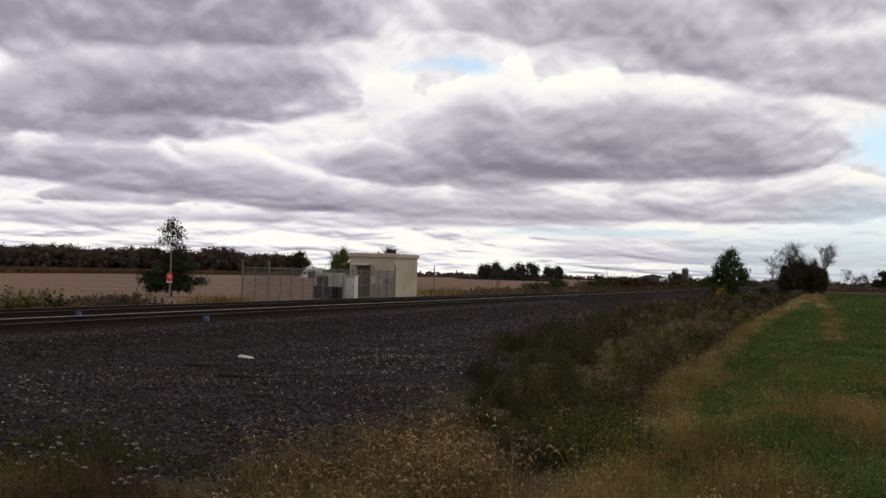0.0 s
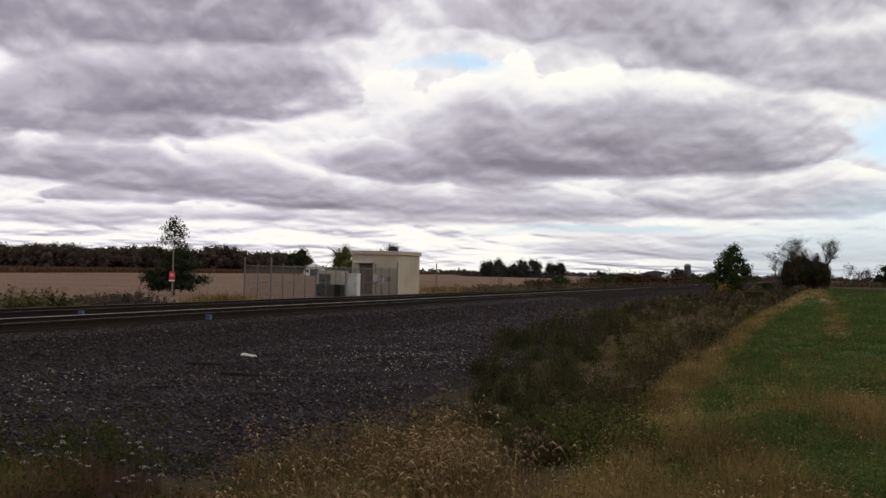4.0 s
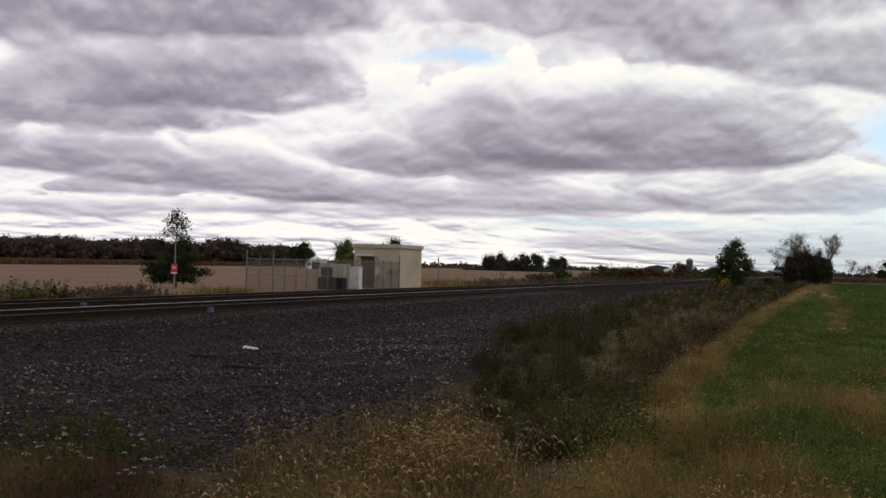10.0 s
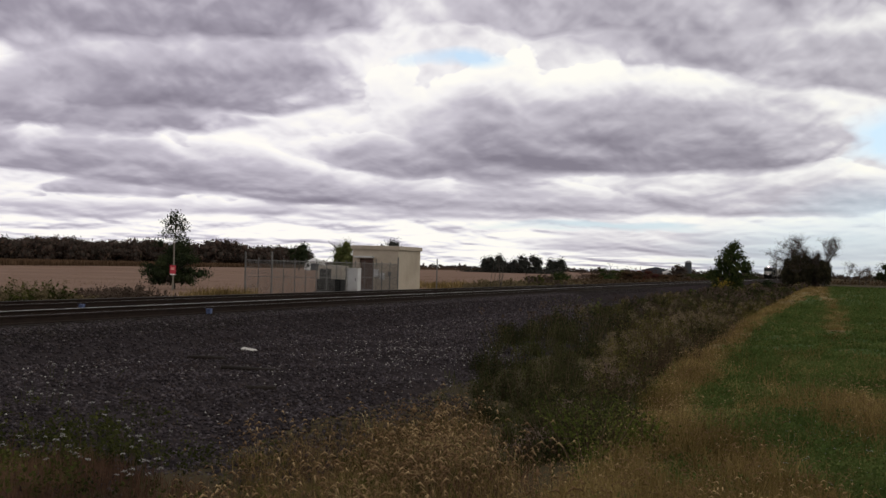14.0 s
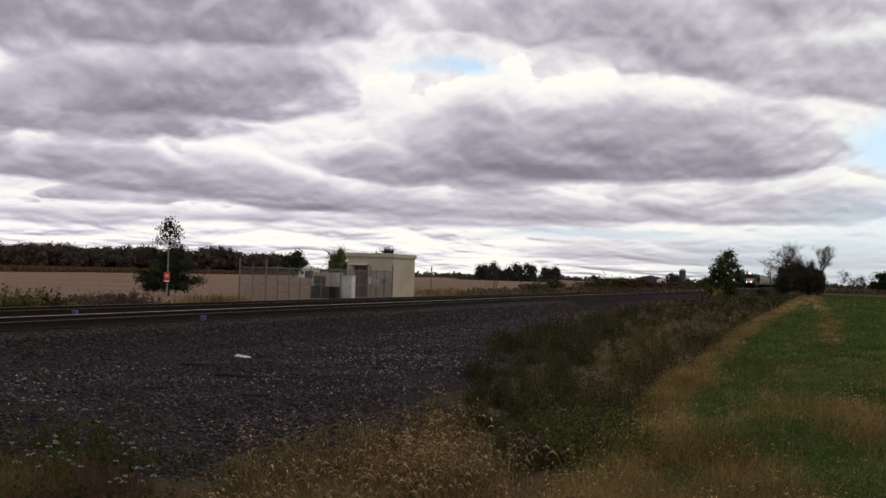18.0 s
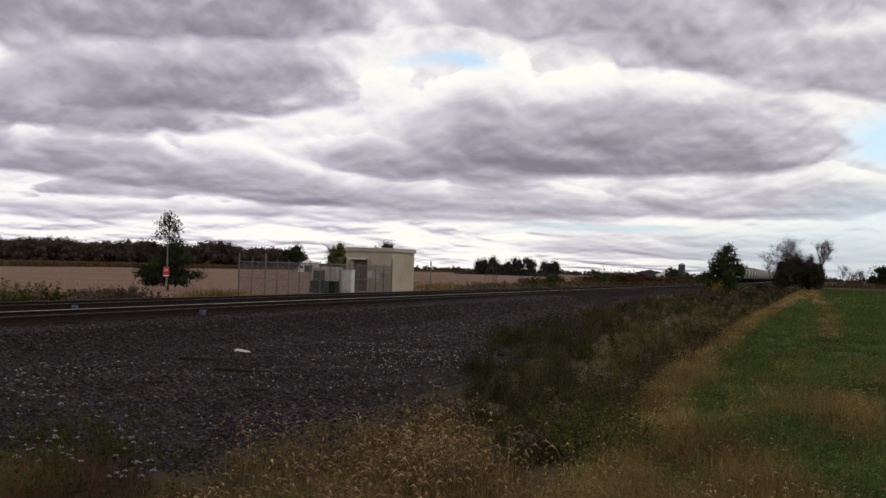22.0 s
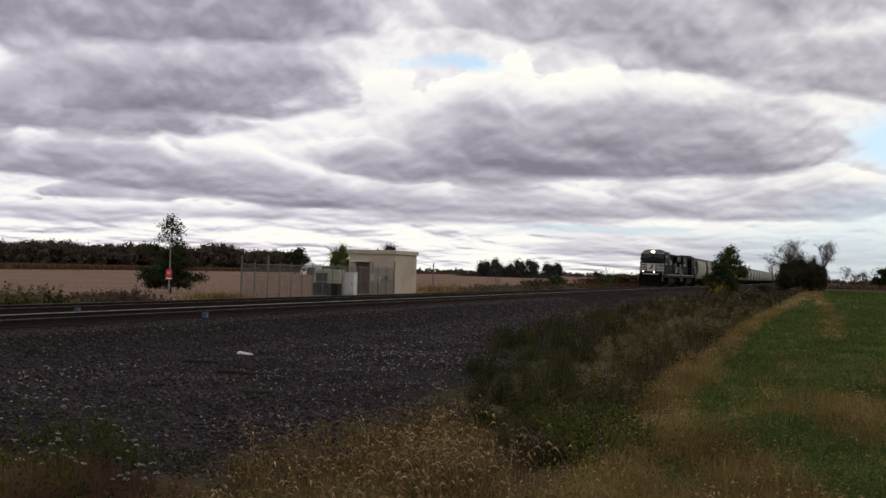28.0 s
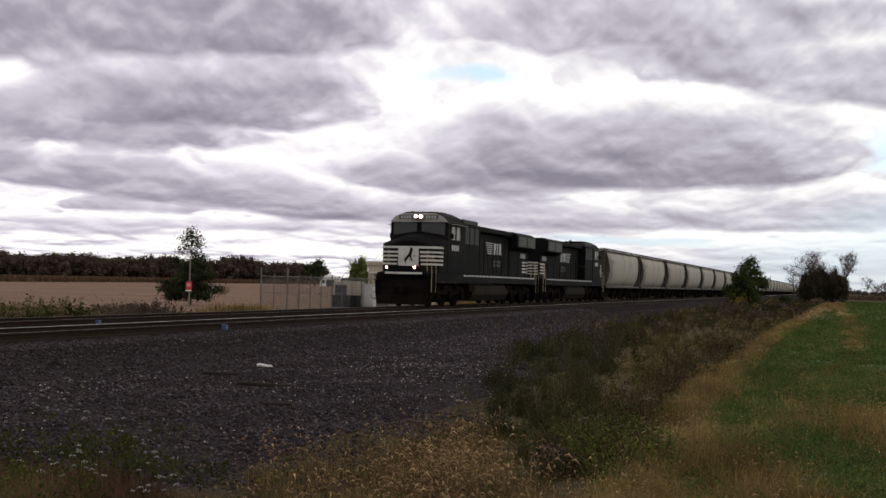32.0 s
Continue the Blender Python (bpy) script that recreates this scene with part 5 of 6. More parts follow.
def make_plants():
    # Young trees beside the line.
    make_shaped("young dark green tree with a thin leafy top behind the sign", (-40.85, 68.6), 5.05, ((0.1, 1.5), (0.2, 2.25), (0.34, 1.85), (0.5, 1.55), (0.62, 1.3), (0.7, 0.75), (0.85, 0.9), (1.0, 0.3)), 110, 95, "leaf_dark", 0.13, 0.19, 11, thin=0.48)
    make_shaped("young green tree standing alone beside the ditch", (-11.0, 148.0), 5.9, ((0.06, 1.9), (0.2, 2.4), (0.4, 2.4), (0.62, 1.9), (0.75, 1.5), (0.88, 0.9), (1.0, 0.2)), 125, 66, "leaf_green", 0.24, 0.26, 27, 0.11, lean=0.14, thin=0.7)
    rng = np.random.default_rng(3)
    c = np.stack([rng.normal(0, 0.5, 240), rng.normal(0, 0.5, 240), np.abs(rng.normal(0.7, 0.4, 240))], 1)
    b = thing("shrub", "small yellow-leaved shrub at the young tree's foot", "shrub", at=(-11.1, 144.5, -0.95))
    hold("leaves", leaf_mesh("leaves", rng, c, 0.2 * rng.uniform(0.6, 1.3, 240), "leaf_yellow"), b)
    # The old hedge trees at the end of the green field: dense below, bare above.
    make_tree("old hedge tree with bare upper branches over dense dark foliage", (-4.3, 212.0), 7.3, 0.17, 0.66, "leaf_autumn", 0.13, 2, 0.28, 31, kids=(18, 9, 5), levels=3, start=0.12)
    make_tree("tall half-bare hedge tree with crooked limbs", (0.3, 214.0), 6.9, 0.2, 0.55, "leaf_autumn", 0.11, 1, 0.2, 38, kids=(13, 7, 6), levels=3, start=0.35)
    make_tree("bare grey tree leaning out of the hedge", (-7.2, 213.0), 5.6, 0.13, 0.8, "leaf_autumn", 0.12, 1, 0.25, 39, kids=(8, 6, 4), levels=3, start=0.4)
    for i, (x, y, w, h, m) in enumerate(((-4.75, 211, 3.7, 7.3, "leaf_hedge"), (-2.6, 212, 3.6, 7.0, "leaf_hedge"), (-0.7, 212.5, 3.2, 6.6, "leaf_wood"), (0.6, 211, 2.6, 5.6, "leaf_hedge"), (-7.9, 190, 2.6, 1.5, "leaf_dark"))):
        r = np.random.default_rng(50 + i)
        n = int(w * h * 150)
        s = thing("hedge_bush", "dense dark hedge bush below the old trees" if h > 2 else "low green bush at the hedge's foot", "bush", "bushes of the hedge", at=(x, y, float(lay(x, y))))
        segs, tips = limb_arrays(r, (0, 0, 0), h * 0.8, 0.07, 0.6, 1, (9,), 0, 0.05)
        hold("stems", limb_mesh("stems", segs, "bark"), s)
        v, f = dense_crown("leaves", r, (0, 0, h * 0.45), (w * 0.52, w * 0.52, h * 0.50), 34, n // 10, 0.2, m, 0.34, 1.25)
        hold("leaves", np_mesh("leaves", v, f, m), s)
    # Trees near the horizon.
    for i, (x, y, h, w, m) in enumerate(((-189, 674, 9.5, 9, "leaf_far"), (-180, 666, 11.0, 10, "leaf_far"), (-180, 697, 8, 9, "leaf_far"), (-167, 669, 10.6, 11, "leaf_far"), (-162, 681, 11.0, 10, "leaf_far"),
                                         (-156.8, 703, 8.8, 9, "leaf_far"), (-151, 704, 9.2, 6.5, "leaf_far"), (-172, 690, 8, 8, "leaf_far"), (-194, 690, 7, 8, "leaf_far"))):
        make_round_tree("dark farmyard tree near the horizon", (x, y), h * 1.08, w * 1.0, m, 70 + i, 620, 0.9, -0.1)
    make_round_tree("dark open-crowned tree at the edge of the wood", (-168.5, 363), 9.6, 8.0, "leaf_dark", 91, 700, 0.55)
    make_round_tree("round olive-green tree behind the yard", (-115.5, 277), 9.4, 7.6, "leaf_olive", 92, 2600, 0.32, 0.05)
    make_round_tree("dark tree showing over the building's roof", (-122.5, 328), 11.2, 6.0, "leaf_far", 93, 620, 0.5)
    make_round_tree("low dark bushy tree behind the yard", (-121, 290), 3.6, 9.0, "leaf_dark", 94, 420, 0.5, 0.05)
    for i, (x, y, h, w, m) in enumerate(((-42, 196, 2.4, 5, "leaf_green"), (-37, 205, 2.0, 7, "leaf_autumn"), (-33.5, 197, 3.4, 8, "leaf_green"), (-29.5, 193, 2.7, 7, "leaf_autumn"), (-28.5, 198, 2.9, 7, "leaf_red"), (-26.5, 205, 2.3, 7, "leaf_autumn"),
                                         (-27.5, 226, 2.4, 9, "leaf_autumn"), (-29, 250, 2.2, 9, "leaf_wood"), (-26.6, 270, 2.6, 9, "leaf_green"), (-25.5, 300, 3.0, 8, "leaf_autumn"), (-24.0, 392, 3.2, 9, "leaf_hedge"), (-23.6, 412, 3.6, 9, "leaf_green"), (-24.2, 440, 3.4, 9, "leaf_hedge"), (-25.0, 345, 2.6, 8, "leaf_hedge"))):
        r = np.random.default_rng(120 + i)
        s = thing("bush", "autumn bush growing beside the railway", "bush", "bushes along the railway", at=(x, y, float(lay(x, y))))
        segs, tips = limb_arrays(r, (0, 0, 0), h, 0.05, 0.6, 1, (8,), 0, 0.05)
        hold("stems", limb_mesh("stems", segs, "bark"), s)
        v, f = dense_crown("leaves", r, (0, 0, h * 0.26), (w * 0.5, w * 0.4, h * 0.62), 30, 60, 0.2, m, 0.26)
        hold("leaves", np_mesh("leaves", v, f, m), s)
    make_round_tree("farm tree beside the silo", (-47, 417), 5.2, 7, "leaf_wood", 151, 420, 0.5)
    make_round_tree("small conifer beside the barn", (-62, 560), 4.5, 4, "leaf_dark", 152, 300, 0.5)
    # Hedgerow at the right, past the green field.
    for i, (x, y, h, lf, per) in enumerate(((7.0, 298, 4.6, "leaf_autumn", 3), (11.0, 318, 3.6, "leaf_autumn", 5), (9.0, 300, 3.0, "leaf_autumn", 3))):
        make_tree("small half-bare hedgerow tree", (x, y), h, 0.07, 0.6, lf, 0.24, per, 0.3, 160 + i, kids=(9, 5), levels=2, start=0.2)
    make_round_tree("dark rounded hedgerow tree", (21.5, 398), 7.4, 12, "leaf_dark", 170, 900, 0.6, 0.05)
    make_round_tree("dark rounded hedgerow tree", (30.5, 402), 6.6, 11, "leaf_wood", 171, 700, 0.6, 0.05)


make_plants()


def make_woods():
    """Autumn wood at the far side of the stubble field, and low woods on the horizon."""
    rng = np.random.default_rng(200)
    cores, total = [], 0
    for row in range(3):
        for a in np.arange(-58, -24.6, 0.28):
            d = 612 + row * 14 + rng.normal(0, 6) + (a + 58) * 0.6
            b = radians(a + rng.normal(0, 0.05))
            h = rng.uniform(14.6, 17.2) * np.interp(a, (-28.5, -26.5, -24.6), (1.0, 0.96, 0.8)) * (0.93 + 0.07 * math.sin(a * 1.7))
            w = rng.uniform(8, 13)
            x, y = d * math.sin(b), d * math.cos(b)
            n = 720 if a > -43 else 150
            v, f = dense_crown("wood", rng, (x, y, h * 0.40 - 1.6), (w * 0.66, w * 0.66, h * 0.5), 18, n // 18, 1.0, "leaf_wood", 0.34, 1.12)
            cores.append((v, f + total))
            total += len(v)
    v, f = np.concatenate([q[0] for q in cores]), np.concatenate([q[1] for q in cores])
    tagged(new("far_wood", np_mesh("far_wood", v, f, "leaf_wood")), "dark brown-green autumn wood beyond the field", "woodland", kind="stuff")
    pts = []
    for a in np.arange(-24, 12, 0.11):
        d = rng.uniform(1400, 1800)
        h = 4.5 + 3.0 * abs(math.sin(a * 2.3)) * rng.uniform(0.2, 1.3) + (2 if -7.5 < a < -1 else 0)
        x, y = d * math.sin(radians(a)), d * math.cos(radians(a))
        pts.append(crown_points(rng, 110, (x, y, h * 0.40 - 1.6), (5, 5, h * 0.62)))
    c = np.concatenate(pts)
    tagged(new("horizon_woods", leaf_mesh("horizon_woods", rng, c, rng.uniform(1.4, 2.8, len(c)), "leaf_wood")), "low line of woods on the horizon, haze only in its leaf colour", "woodland", kind="stuff")
    # Brush at the foot of the farm trees.
    n = 2600
    c = np.stack([rng.uniform(-206, -146, n), 676 + rng.normal(0, 5, n), np.abs(rng.normal(0, 1.1, n)) - 1.6], 1)
    tagged(new("farm_brush", leaf_mesh("farm_brush", rng, c, rng.uniform(0.6, 1.3, n), "leaf_far")), "dark brush below the distant farm trees", "brush", kind="stuff")
    # Hedge at the far end of the green field.
    n = 5200
    x = rng.uniform(-3, 60, n)
    c = np.stack([x, 330 + rng.normal(0, 3, n), np.abs(rng.normal(0, 0.75, n)) - 0.8], 1)
    tagged(new("field_hedge", leaf_mesh("field_hedge", rng, c, rng.uniform(0.3, 0.8, n), "weed_brown")), "low brown hedge at the field's end", "hedge", kind="stuff")


make_woods()


def make_crop():
    """A strip of standing dry crop along the far side of the stubble."""
    rng = np.random.default_rng(210)
    line = [(-175, 90), (-192, 241), (-232, 420), (-318, 1014), (-330, 1300)]
    base = []
    for (xa, ya), (xb, yb) in zip(line, line[1:]):
        L = math.hypot(xb - xa, yb - ya)
        n = int(L * 42)
        s = rng.uniform(0, 1, n)
        off = -rng.uniform(0, 1, n) ** 2 * 26
        base.append(np.stack([xa + (xb - xa) * s + off, ya + (yb - ya) * s, np.zeros(n)], 1))
    b = np.concatenate(base)
    b[:, 2] = lay(b[:, 0], b[:, 1]) - 0.05
    n = len(b)
    tagged(new("standing_crop", blade_mesh("standing_crop", rng, b, rng.uniform(1.5, 2.0, n), rng.uniform(0.12, 0.3, n), "dry_crop", 0.2)), "strip of dry brown standing crop beyond the stubble", "crop", kind="stuff")
    # Stubble rows.
    n = 60000
    y = rng.uniform(35, 330, n)
    x = -29 - rng.uniform(0, 1, n) ** 1.5 * 200
    x = np.round(x / 0.76) * 0.76 + rng.normal(0, 0.05, n)
    b = np.stack([x, y, lay(x, y) - 0.02], 1)
    tagged(new("stubble_rows", blade_mesh("stubble_rows", rng, b, rng.uniform(0.04, 0.1, n), rng.uniform(0.03, 0.09, n), "stubble_stalk", 0.8)), "cut pale stubble in rows across the field", "stubble", kind="stuff")


make_crop()


def make_farm():
    """Far farm buildings."""
    def barn(name, label, x, y, w, l, h, ridge, wall, roof, turn):
        top = thing(name, label, "farm building", "", at=(x, y, float(lay(x, y))), turn=turn)
        part("wall", box(-w / 2, w / 2, -l / 2, l / 2, 0, h), wall, top)
        part("roof", loft([[(-w / 2 - 0.4, yy, h), (w / 2 + 0.4, yy, h), (w / 2 + 0.4, yy, h + 0.15), (0, yy, ridge), (-w / 2 - 0.4, yy, h + 0.15)] for yy in (-l / 2 - 0.4, l / 2 + 0.4)]), roof, top)
        part("door", box(-1.6, 1.6, -l / 2 - 0.05, -l / 2, 0, min(3.2, h - 0.4)), "barn_dark", top)
        for s in (-1, 1):
            w2 = part("window", box(s * w * 0.33 - 0.5, s * w * 0.33 + 0.5, -l / 2 - 0.05, -l / 2, 1.2, 2.2), "glass", top)
            part("window_frame", box(s * w * 0.33 - 0.6, s * w * 0.33 + 0.6, -l / 2 - 0.08, -l / 2 - 0.05, 1.1, 1.2), "barn_white", w2)
    barn("barn", "long dark-roofed barn far across the fields", -119, 895, 20, 12, 4.2, 6.8, "barn_dark", "barn_dark", 15)
    barn("barn", "white metal farm shed far across the fields", -110, 895, 9, 10, 3.2, 5.0, "barn_white", "barn_white", 15)
    barn("farmhouse", "white farmhouse behind the trees", -176.5, 394, 7.5, 6, 2.9, 4.6, "barn_white", "barn_white", 25)
    barn("farm_shed", "grey-roofed shed beside the farmhouse", -170, 398, 6.5, 5, 1.9, 3.0, "barn_white", "silo_grey", 25)
    silo = thing("silo", "tall grey concrete grain silo on the horizon", "silo", at=(-105.2, 994, -1.4))
    part("barrel", tube([(0, 0, 0), (0, 0, 12.0)], 2.7, 24), "silo_dark", silo)
    part("dome", tube([(0, 0, 12.0), (0, 0, 13.0), (0, 0, 13.5)], 2.7, 24, None, 1.2), "silo_grey", silo)
    part("chute", box(-2.95, -2.55, -0.5, 0.5, 0, 12.5), "silo_grey", silo)


make_farm()

# ---- grass, weeds and stones near the viewer ----
def sow(rng, n, x0, x1, y0, y1, near=1.0):
    """n places in a stretch of ground, denser towards the viewer."""
    y = y0 + (y1 - y0) * rng.uniform(0, 1, n) ** near
    x = rng.uniform(x0, x1, n)
    return x, y


def on_ground(x, y, sink=0.02):
    return np.stack([x, y, lay(x, y) - sink], 1)


def tufts(name, label, material, rng, x, y, blades, h0, h1, w0, w1, wide, lean=0.5):
    """Tussocks: blades that rise from each place and lean outwards."""
    n = len(x)
    a = rng.uniform(0, 6.283, (n, blades))
    r = wide * np.sqrt(rng.uniform(0, 1, (n, blades)))
    xx, yy = (x[:, None] + r * np.cos(a)).ravel(), (y[:, None] + r * np.sin(a)).ravel()
    tall = (rng.uniform(h0, h1, n) * (1 + 0.25 * patch(x, y, 0.8)))[:, None] * rng.uniform(0.45, 1.15, (n, blades))
    grow = 1 + np.clip(yy - 12, 0, 200) * 0.012
    ob = new(name, blade_mesh(name, rng, on_ground(xx, yy), tall.ravel(), rng.uniform(w0, w1, n * blades) * grow, material, lean))
    tagged(ob, label, "grass", kind="stuff")


def seed_heads(name, label, material, rng, x, y, h0, h1, size):
    """Nodding bristly heads on thin stalks: short bent spindles."""
    n = len(x)
    h = rng.uniform(h0, h1, n)
    a = rng.uniform(0, 6.283, n)
    d = np.stack([np.cos(a), np.sin(a), np.zeros(n)], 1)
    p = on_ground(x, y)
    neck = p + np.array([0, 0, 1.0]) * h[:, None] + d * 0.06
    v, f = [], []
    s = np.broadcast_to(size, (n,))[:, None] * rng.uniform(0.7, 1.3, (n, 1))
    side = np.cross(d, np.array([0, 0, 1.0])) * s * 0.09
    lift = np.array([0, 0, 1.0]) * s * 0.09
    mid = neck + d * s * 0.45 + np.array([0, 0, 0.18]) * s
    tip = neck + d * s * 0.95 - np.array([0, 0, 0.22]) * s
    v = np.stack([p, p + side * 0.25, neck, mid + side, mid - side, mid + lift, mid - lift, tip], 1).reshape(-1, 3)
    f = np.array([[0, 1, 2], [2, 3, 5], [2, 5, 4], [2, 4, 6], [2, 6, 3], [7, 5, 3], [7, 4, 5], [7, 6, 4], [7, 3, 6]])
    ob = new(name, np_mesh(name, v, (f[None] + np.arange(n)[:, None, None] * 8).reshape(-1, 3), material))
    tagged(ob, label, "grass", kind="stuff")


def weeds(name, label, material, rng, x, y, h0, h1, leaves, leaf_size, wide=0.25, category="weeds"):
    """Bushy weeds: an upright stem each, with leaves thinning out upwards."""
    n = len(x)
    p = on_ground(x, y)
    h = rng.uniform(h0, h1, n)
    a, r = rng.uniform(0, 6.283, (n, leaves)), rng.uniform(0, 1, (n, leaves)) ** 0.6
    u = rng.uniform(0.05, 1, (n, leaves))
    rr = r * wide * h[:, None] * (1.1 - 0.7 * u)
    c = p[:, None, :] + np.stack([rr * np.cos(a), rr * np.sin(a), u * h[:, None]], -1)
    size = (leaf_size * rng.uniform(0.5, 1.4, (n, leaves)) * (1 + np.clip(y - 20, 0, 200)[:, None] * 0.010)).ravel()
    ob = new(name, leaf_mesh(name, rng, c.reshape(-1, 3), size, material))
    tagged(ob, label, category, kind="stuff")
    return p, h


def make_stones():
    rng = np.random.default_rng(300)
    n = 125000
    y = 6 + 64 * rng.uniform(0, 1, n) ** 1.5
    x = rng.uniform(-15.3, -5.2, n)
    ok = (x > -0.86 * y - 1.5) & (x < np.interp(y, (6, 12, 18, 29, 70), (-4.4, -5.0, -5.6, -7.0, -9.5)) + 0.4 * patch(y, x, 2.0))
    x, y = x[ok], y[ok]
    b = np.stack([x, y, lay(x, y) + 0.012], 1)
    s = rng.uniform(0.028, 0.098, len(x)) * (1 + np.clip(y - 20, 0, 60) * 0.012)
    tagged(new("ballast_stones", stone_mesh("ballast_stones", rng, b, s, "stone")), "dark grey crushed stone scattered over the apron", "gravel", kind="stuff")
    n = 3000
    y = 8 + 50 * rng.uniform(0, 1, n) ** 1.3
    x = rng.uniform(-12.6, -6.2, n)
    ok = (patch(x, y, 2.4) + rng.normal(0, 0.4, n) > 0.15) & (x > -0.86 * y - 1.5)
    x = np.concatenate([x[ok], rng.normal(-9.2, 1.1, 260)])
    y = np.concatenate([y[ok], rng.normal(25.6, 2.4, 260)])
    ok = x > -12.6
    x, y = x[ok], y[ok]
    tagged(new("pale_stones", stone_mesh("pale_stones", rng, np.stack([x, y, lay(x, y) + 0.025], 1), rng.uniform(0.02, 0.06, len(x)), "pale_stone")), "scattered pale chips among the dark stone", "gravel", kind="stuff")
    # Ballast of the track shoulders, browner and darker.
    n = 26000
    y = 16 + 90 * rng.uniform(0, 1, n) ** 1.4
    x = np.where(rng.uniform(0, 1, n) < 0.75, rng.uniform(-15.3, -13.6, n), rng.uniform(-18.6, -17.4, n))
    tagged(new("shoulder_ballast", stone_mesh("shoulder_ballast", rng, np.stack([x, y, lay(x, y) + 0.01], 1), rng.uniform(0.04, 0.09, n), "bed_stone")), "rust-brown ballast along the track shoulder", "gravel", kind="stuff")
    slab = thing("flat_stone", "pale broken slab lying on the dark gravel", "stone", at=(-11.85, 23.05, -0.76), turn=20)
    part("slab", loft([[(-0.2, -0.1, 0), (0.22, -0.12, 0), (0.2, 0.12, 0), (-0.16, 0.14, 0)], [(-0.18, -0.08, 0.09), (0.2, -0.1, 0.05), (0.17, 0.1, 0.07), (-0.13, 0.12, 0.12)]]), "pale_stone", slab, bevel=0.02)
    for x, y, l, turn in ((-11.45, 20.5, 0.75, 8), (-10.05, 19.6, 1.15, -6), (-8.6, 17.2, 0.5, 30)):
        t = thing("old_tie_piece", "dark rotten piece of old wooden tie on the gravel", "timber", "tie pieces", (x, y, float(lay(x, y)) - 0.02), turn)
        part("timber", box(-l / 2, l / 2, -0.1, 0.1, 0, 0.09), "tie_wood", t, bevel=0.025)


def make_meadow():
    rng = np.random.default_rng(310)

    for k, (n, y0, y1, near, m) in enumerate(((9500, 7.0, 26, 1.15, 16), (8500, 26, 75, 1.25, 11), (8000, 75, 232, 1.3, 8))):
        x, y = sow(rng, n, -4.2, 0.4 + 0.058 * y1, y0, y1, near)
        left, right = verge(y)
        ok = (x < 0.5 + 0.058 * y) & (x > left + rng.normal(0, 0.08, len(x)))
        x, y, right = x[ok], y[ok], right[ok]
        t = dryness(x, y)
        tan = (t + rng.normal(0, 0.27, len(x)) > 0.55) | (rng.uniform(0, 1, len(x)) < 0.03)
        g = ~tan | (rng.uniform(0, 1, len(x)) < 0.16) & (t < 0.95)
        low = 0.9 if k == 0 else 0.7
        tufts("dry_grass", "dry straw-coloured grass in patches", "straw_pale", rng, x[tan], y[tan], m + 8, 0.14 * low, 0.40 * low, 0.004, 0.008, 0.18, 0.9)
        tufts("green_grass", "short green grass of the field", "grass_green", rng, x[g], y[g], m + 2, 0.06, 0.16, 0.006, 0.013, 0.2, 0.6)
        weeds("field_clover", "low leafy green cover of the field", "grass_green", rng, x[g], y[g], 0.08, 0.22, 16 if k == 0 else 9, 0.032 if k == 0 else 0.05, 0.9)
        p = tan & (rng.uniform(0, 1, len(x)) < 0.9) & (y < 45)
        for _ in range(2):
            seed_heads("grass_heads", "small dry seed heads over the grass", "plume", rng, x[p] + rng.normal(0, 0.1, p.sum()), y[p] + rng.normal(0, 0.1, p.sum()), 0.2, 0.44, 0.045)
    # Pale specks of clover heads in the green.
    x, y = sow(rng, 200, -0.4, 1.4, 9.3, 16)
    ok = x < 0.5 + 0.058 * y
    seed_heads("clover_heads", "scattered small white flower heads in the green grass", "flower", rng, x[ok], y[ok], 0.1, 0.2, 0.035)
    # Tall bristle grass between the viewer and the gravel.
    x, y = sow(rng, 5000, -7.6, -1.6, 6.8, 18.0, 1.05)
    left = np.interp(y, (7, 10.5, 12, 14, 16, 18.0), (-4.2, -5.4, -5.7, -5.6, -5.3, -4.9)) + 0.6 * patch(x, y, 0.8)
    right = np.interp(y, (7, 9, 10, 11, 13, 15, 19.5), (-1.5, -2.1, -2.5, -3.0, -3.9, -4.5, -5.2)) + 0.3 * patch(x, y, 0.9)
    inside = np.minimum(x - left, right - x)
    ok = (inside > rng.normal(0, 0.25, len(x))) & (rng.uniform(0, 1, len(x)) < 0.62 + 0.8 * patch(x, y, 0.55) + 0.25 * np.clip(inside, 0, 1))
    x, y, inside = x[ok], y[ok], inside[ok]
    green = np.exp(-((x + 4.8) / 0.9) ** 2 - ((y - 9.8) / 1.1) ** 2)
    ok = rng.uniform(0, 1, len(x)) > 0.6 * green
    xg, yg = x[~ok], y[~ok]
    x, y = x[ok], y[ok]
    tufts("olive_grass", "olive-green grass among the bristle grass", "weed_olive", rng, xg, yg, 14, 0.14, 0.4, 0.005, 0.01, 0.18, 0.7)
    tufts("bristle_grass", "tall dry tan bristle grass at the gravel's edge", "straw", rng, x, y, 11, 0.15, 0.46, 0.004, 0.007, 0.18, 0.9)
    k = rng.uniform(0, 1, len(x)) < 0.45
    tufts("ruddy_grass", "ruddy stems among the bristle grass", "grass_red", rng, x[k], y[k], 13, 0.15, 0.44, 0.004, 0.008, 0.2, 0.9)
    for _ in range(4):
        q = (rng.uniform(0, 1, len(x)) < 0.55 + 0.5 * patch(x, y, 0.6)) & (y > 7.4)
        seed_heads("bristle_heads", "nodding tan seed heads of bristle grass", "plume", rng, x[q] + rng.normal(0, 0.13, q.sum()), y[q] + rng.normal(0, 0.13, q.sum()), 0.2, 0.60, rng.uniform(0.055, 0.11, q.sum()))
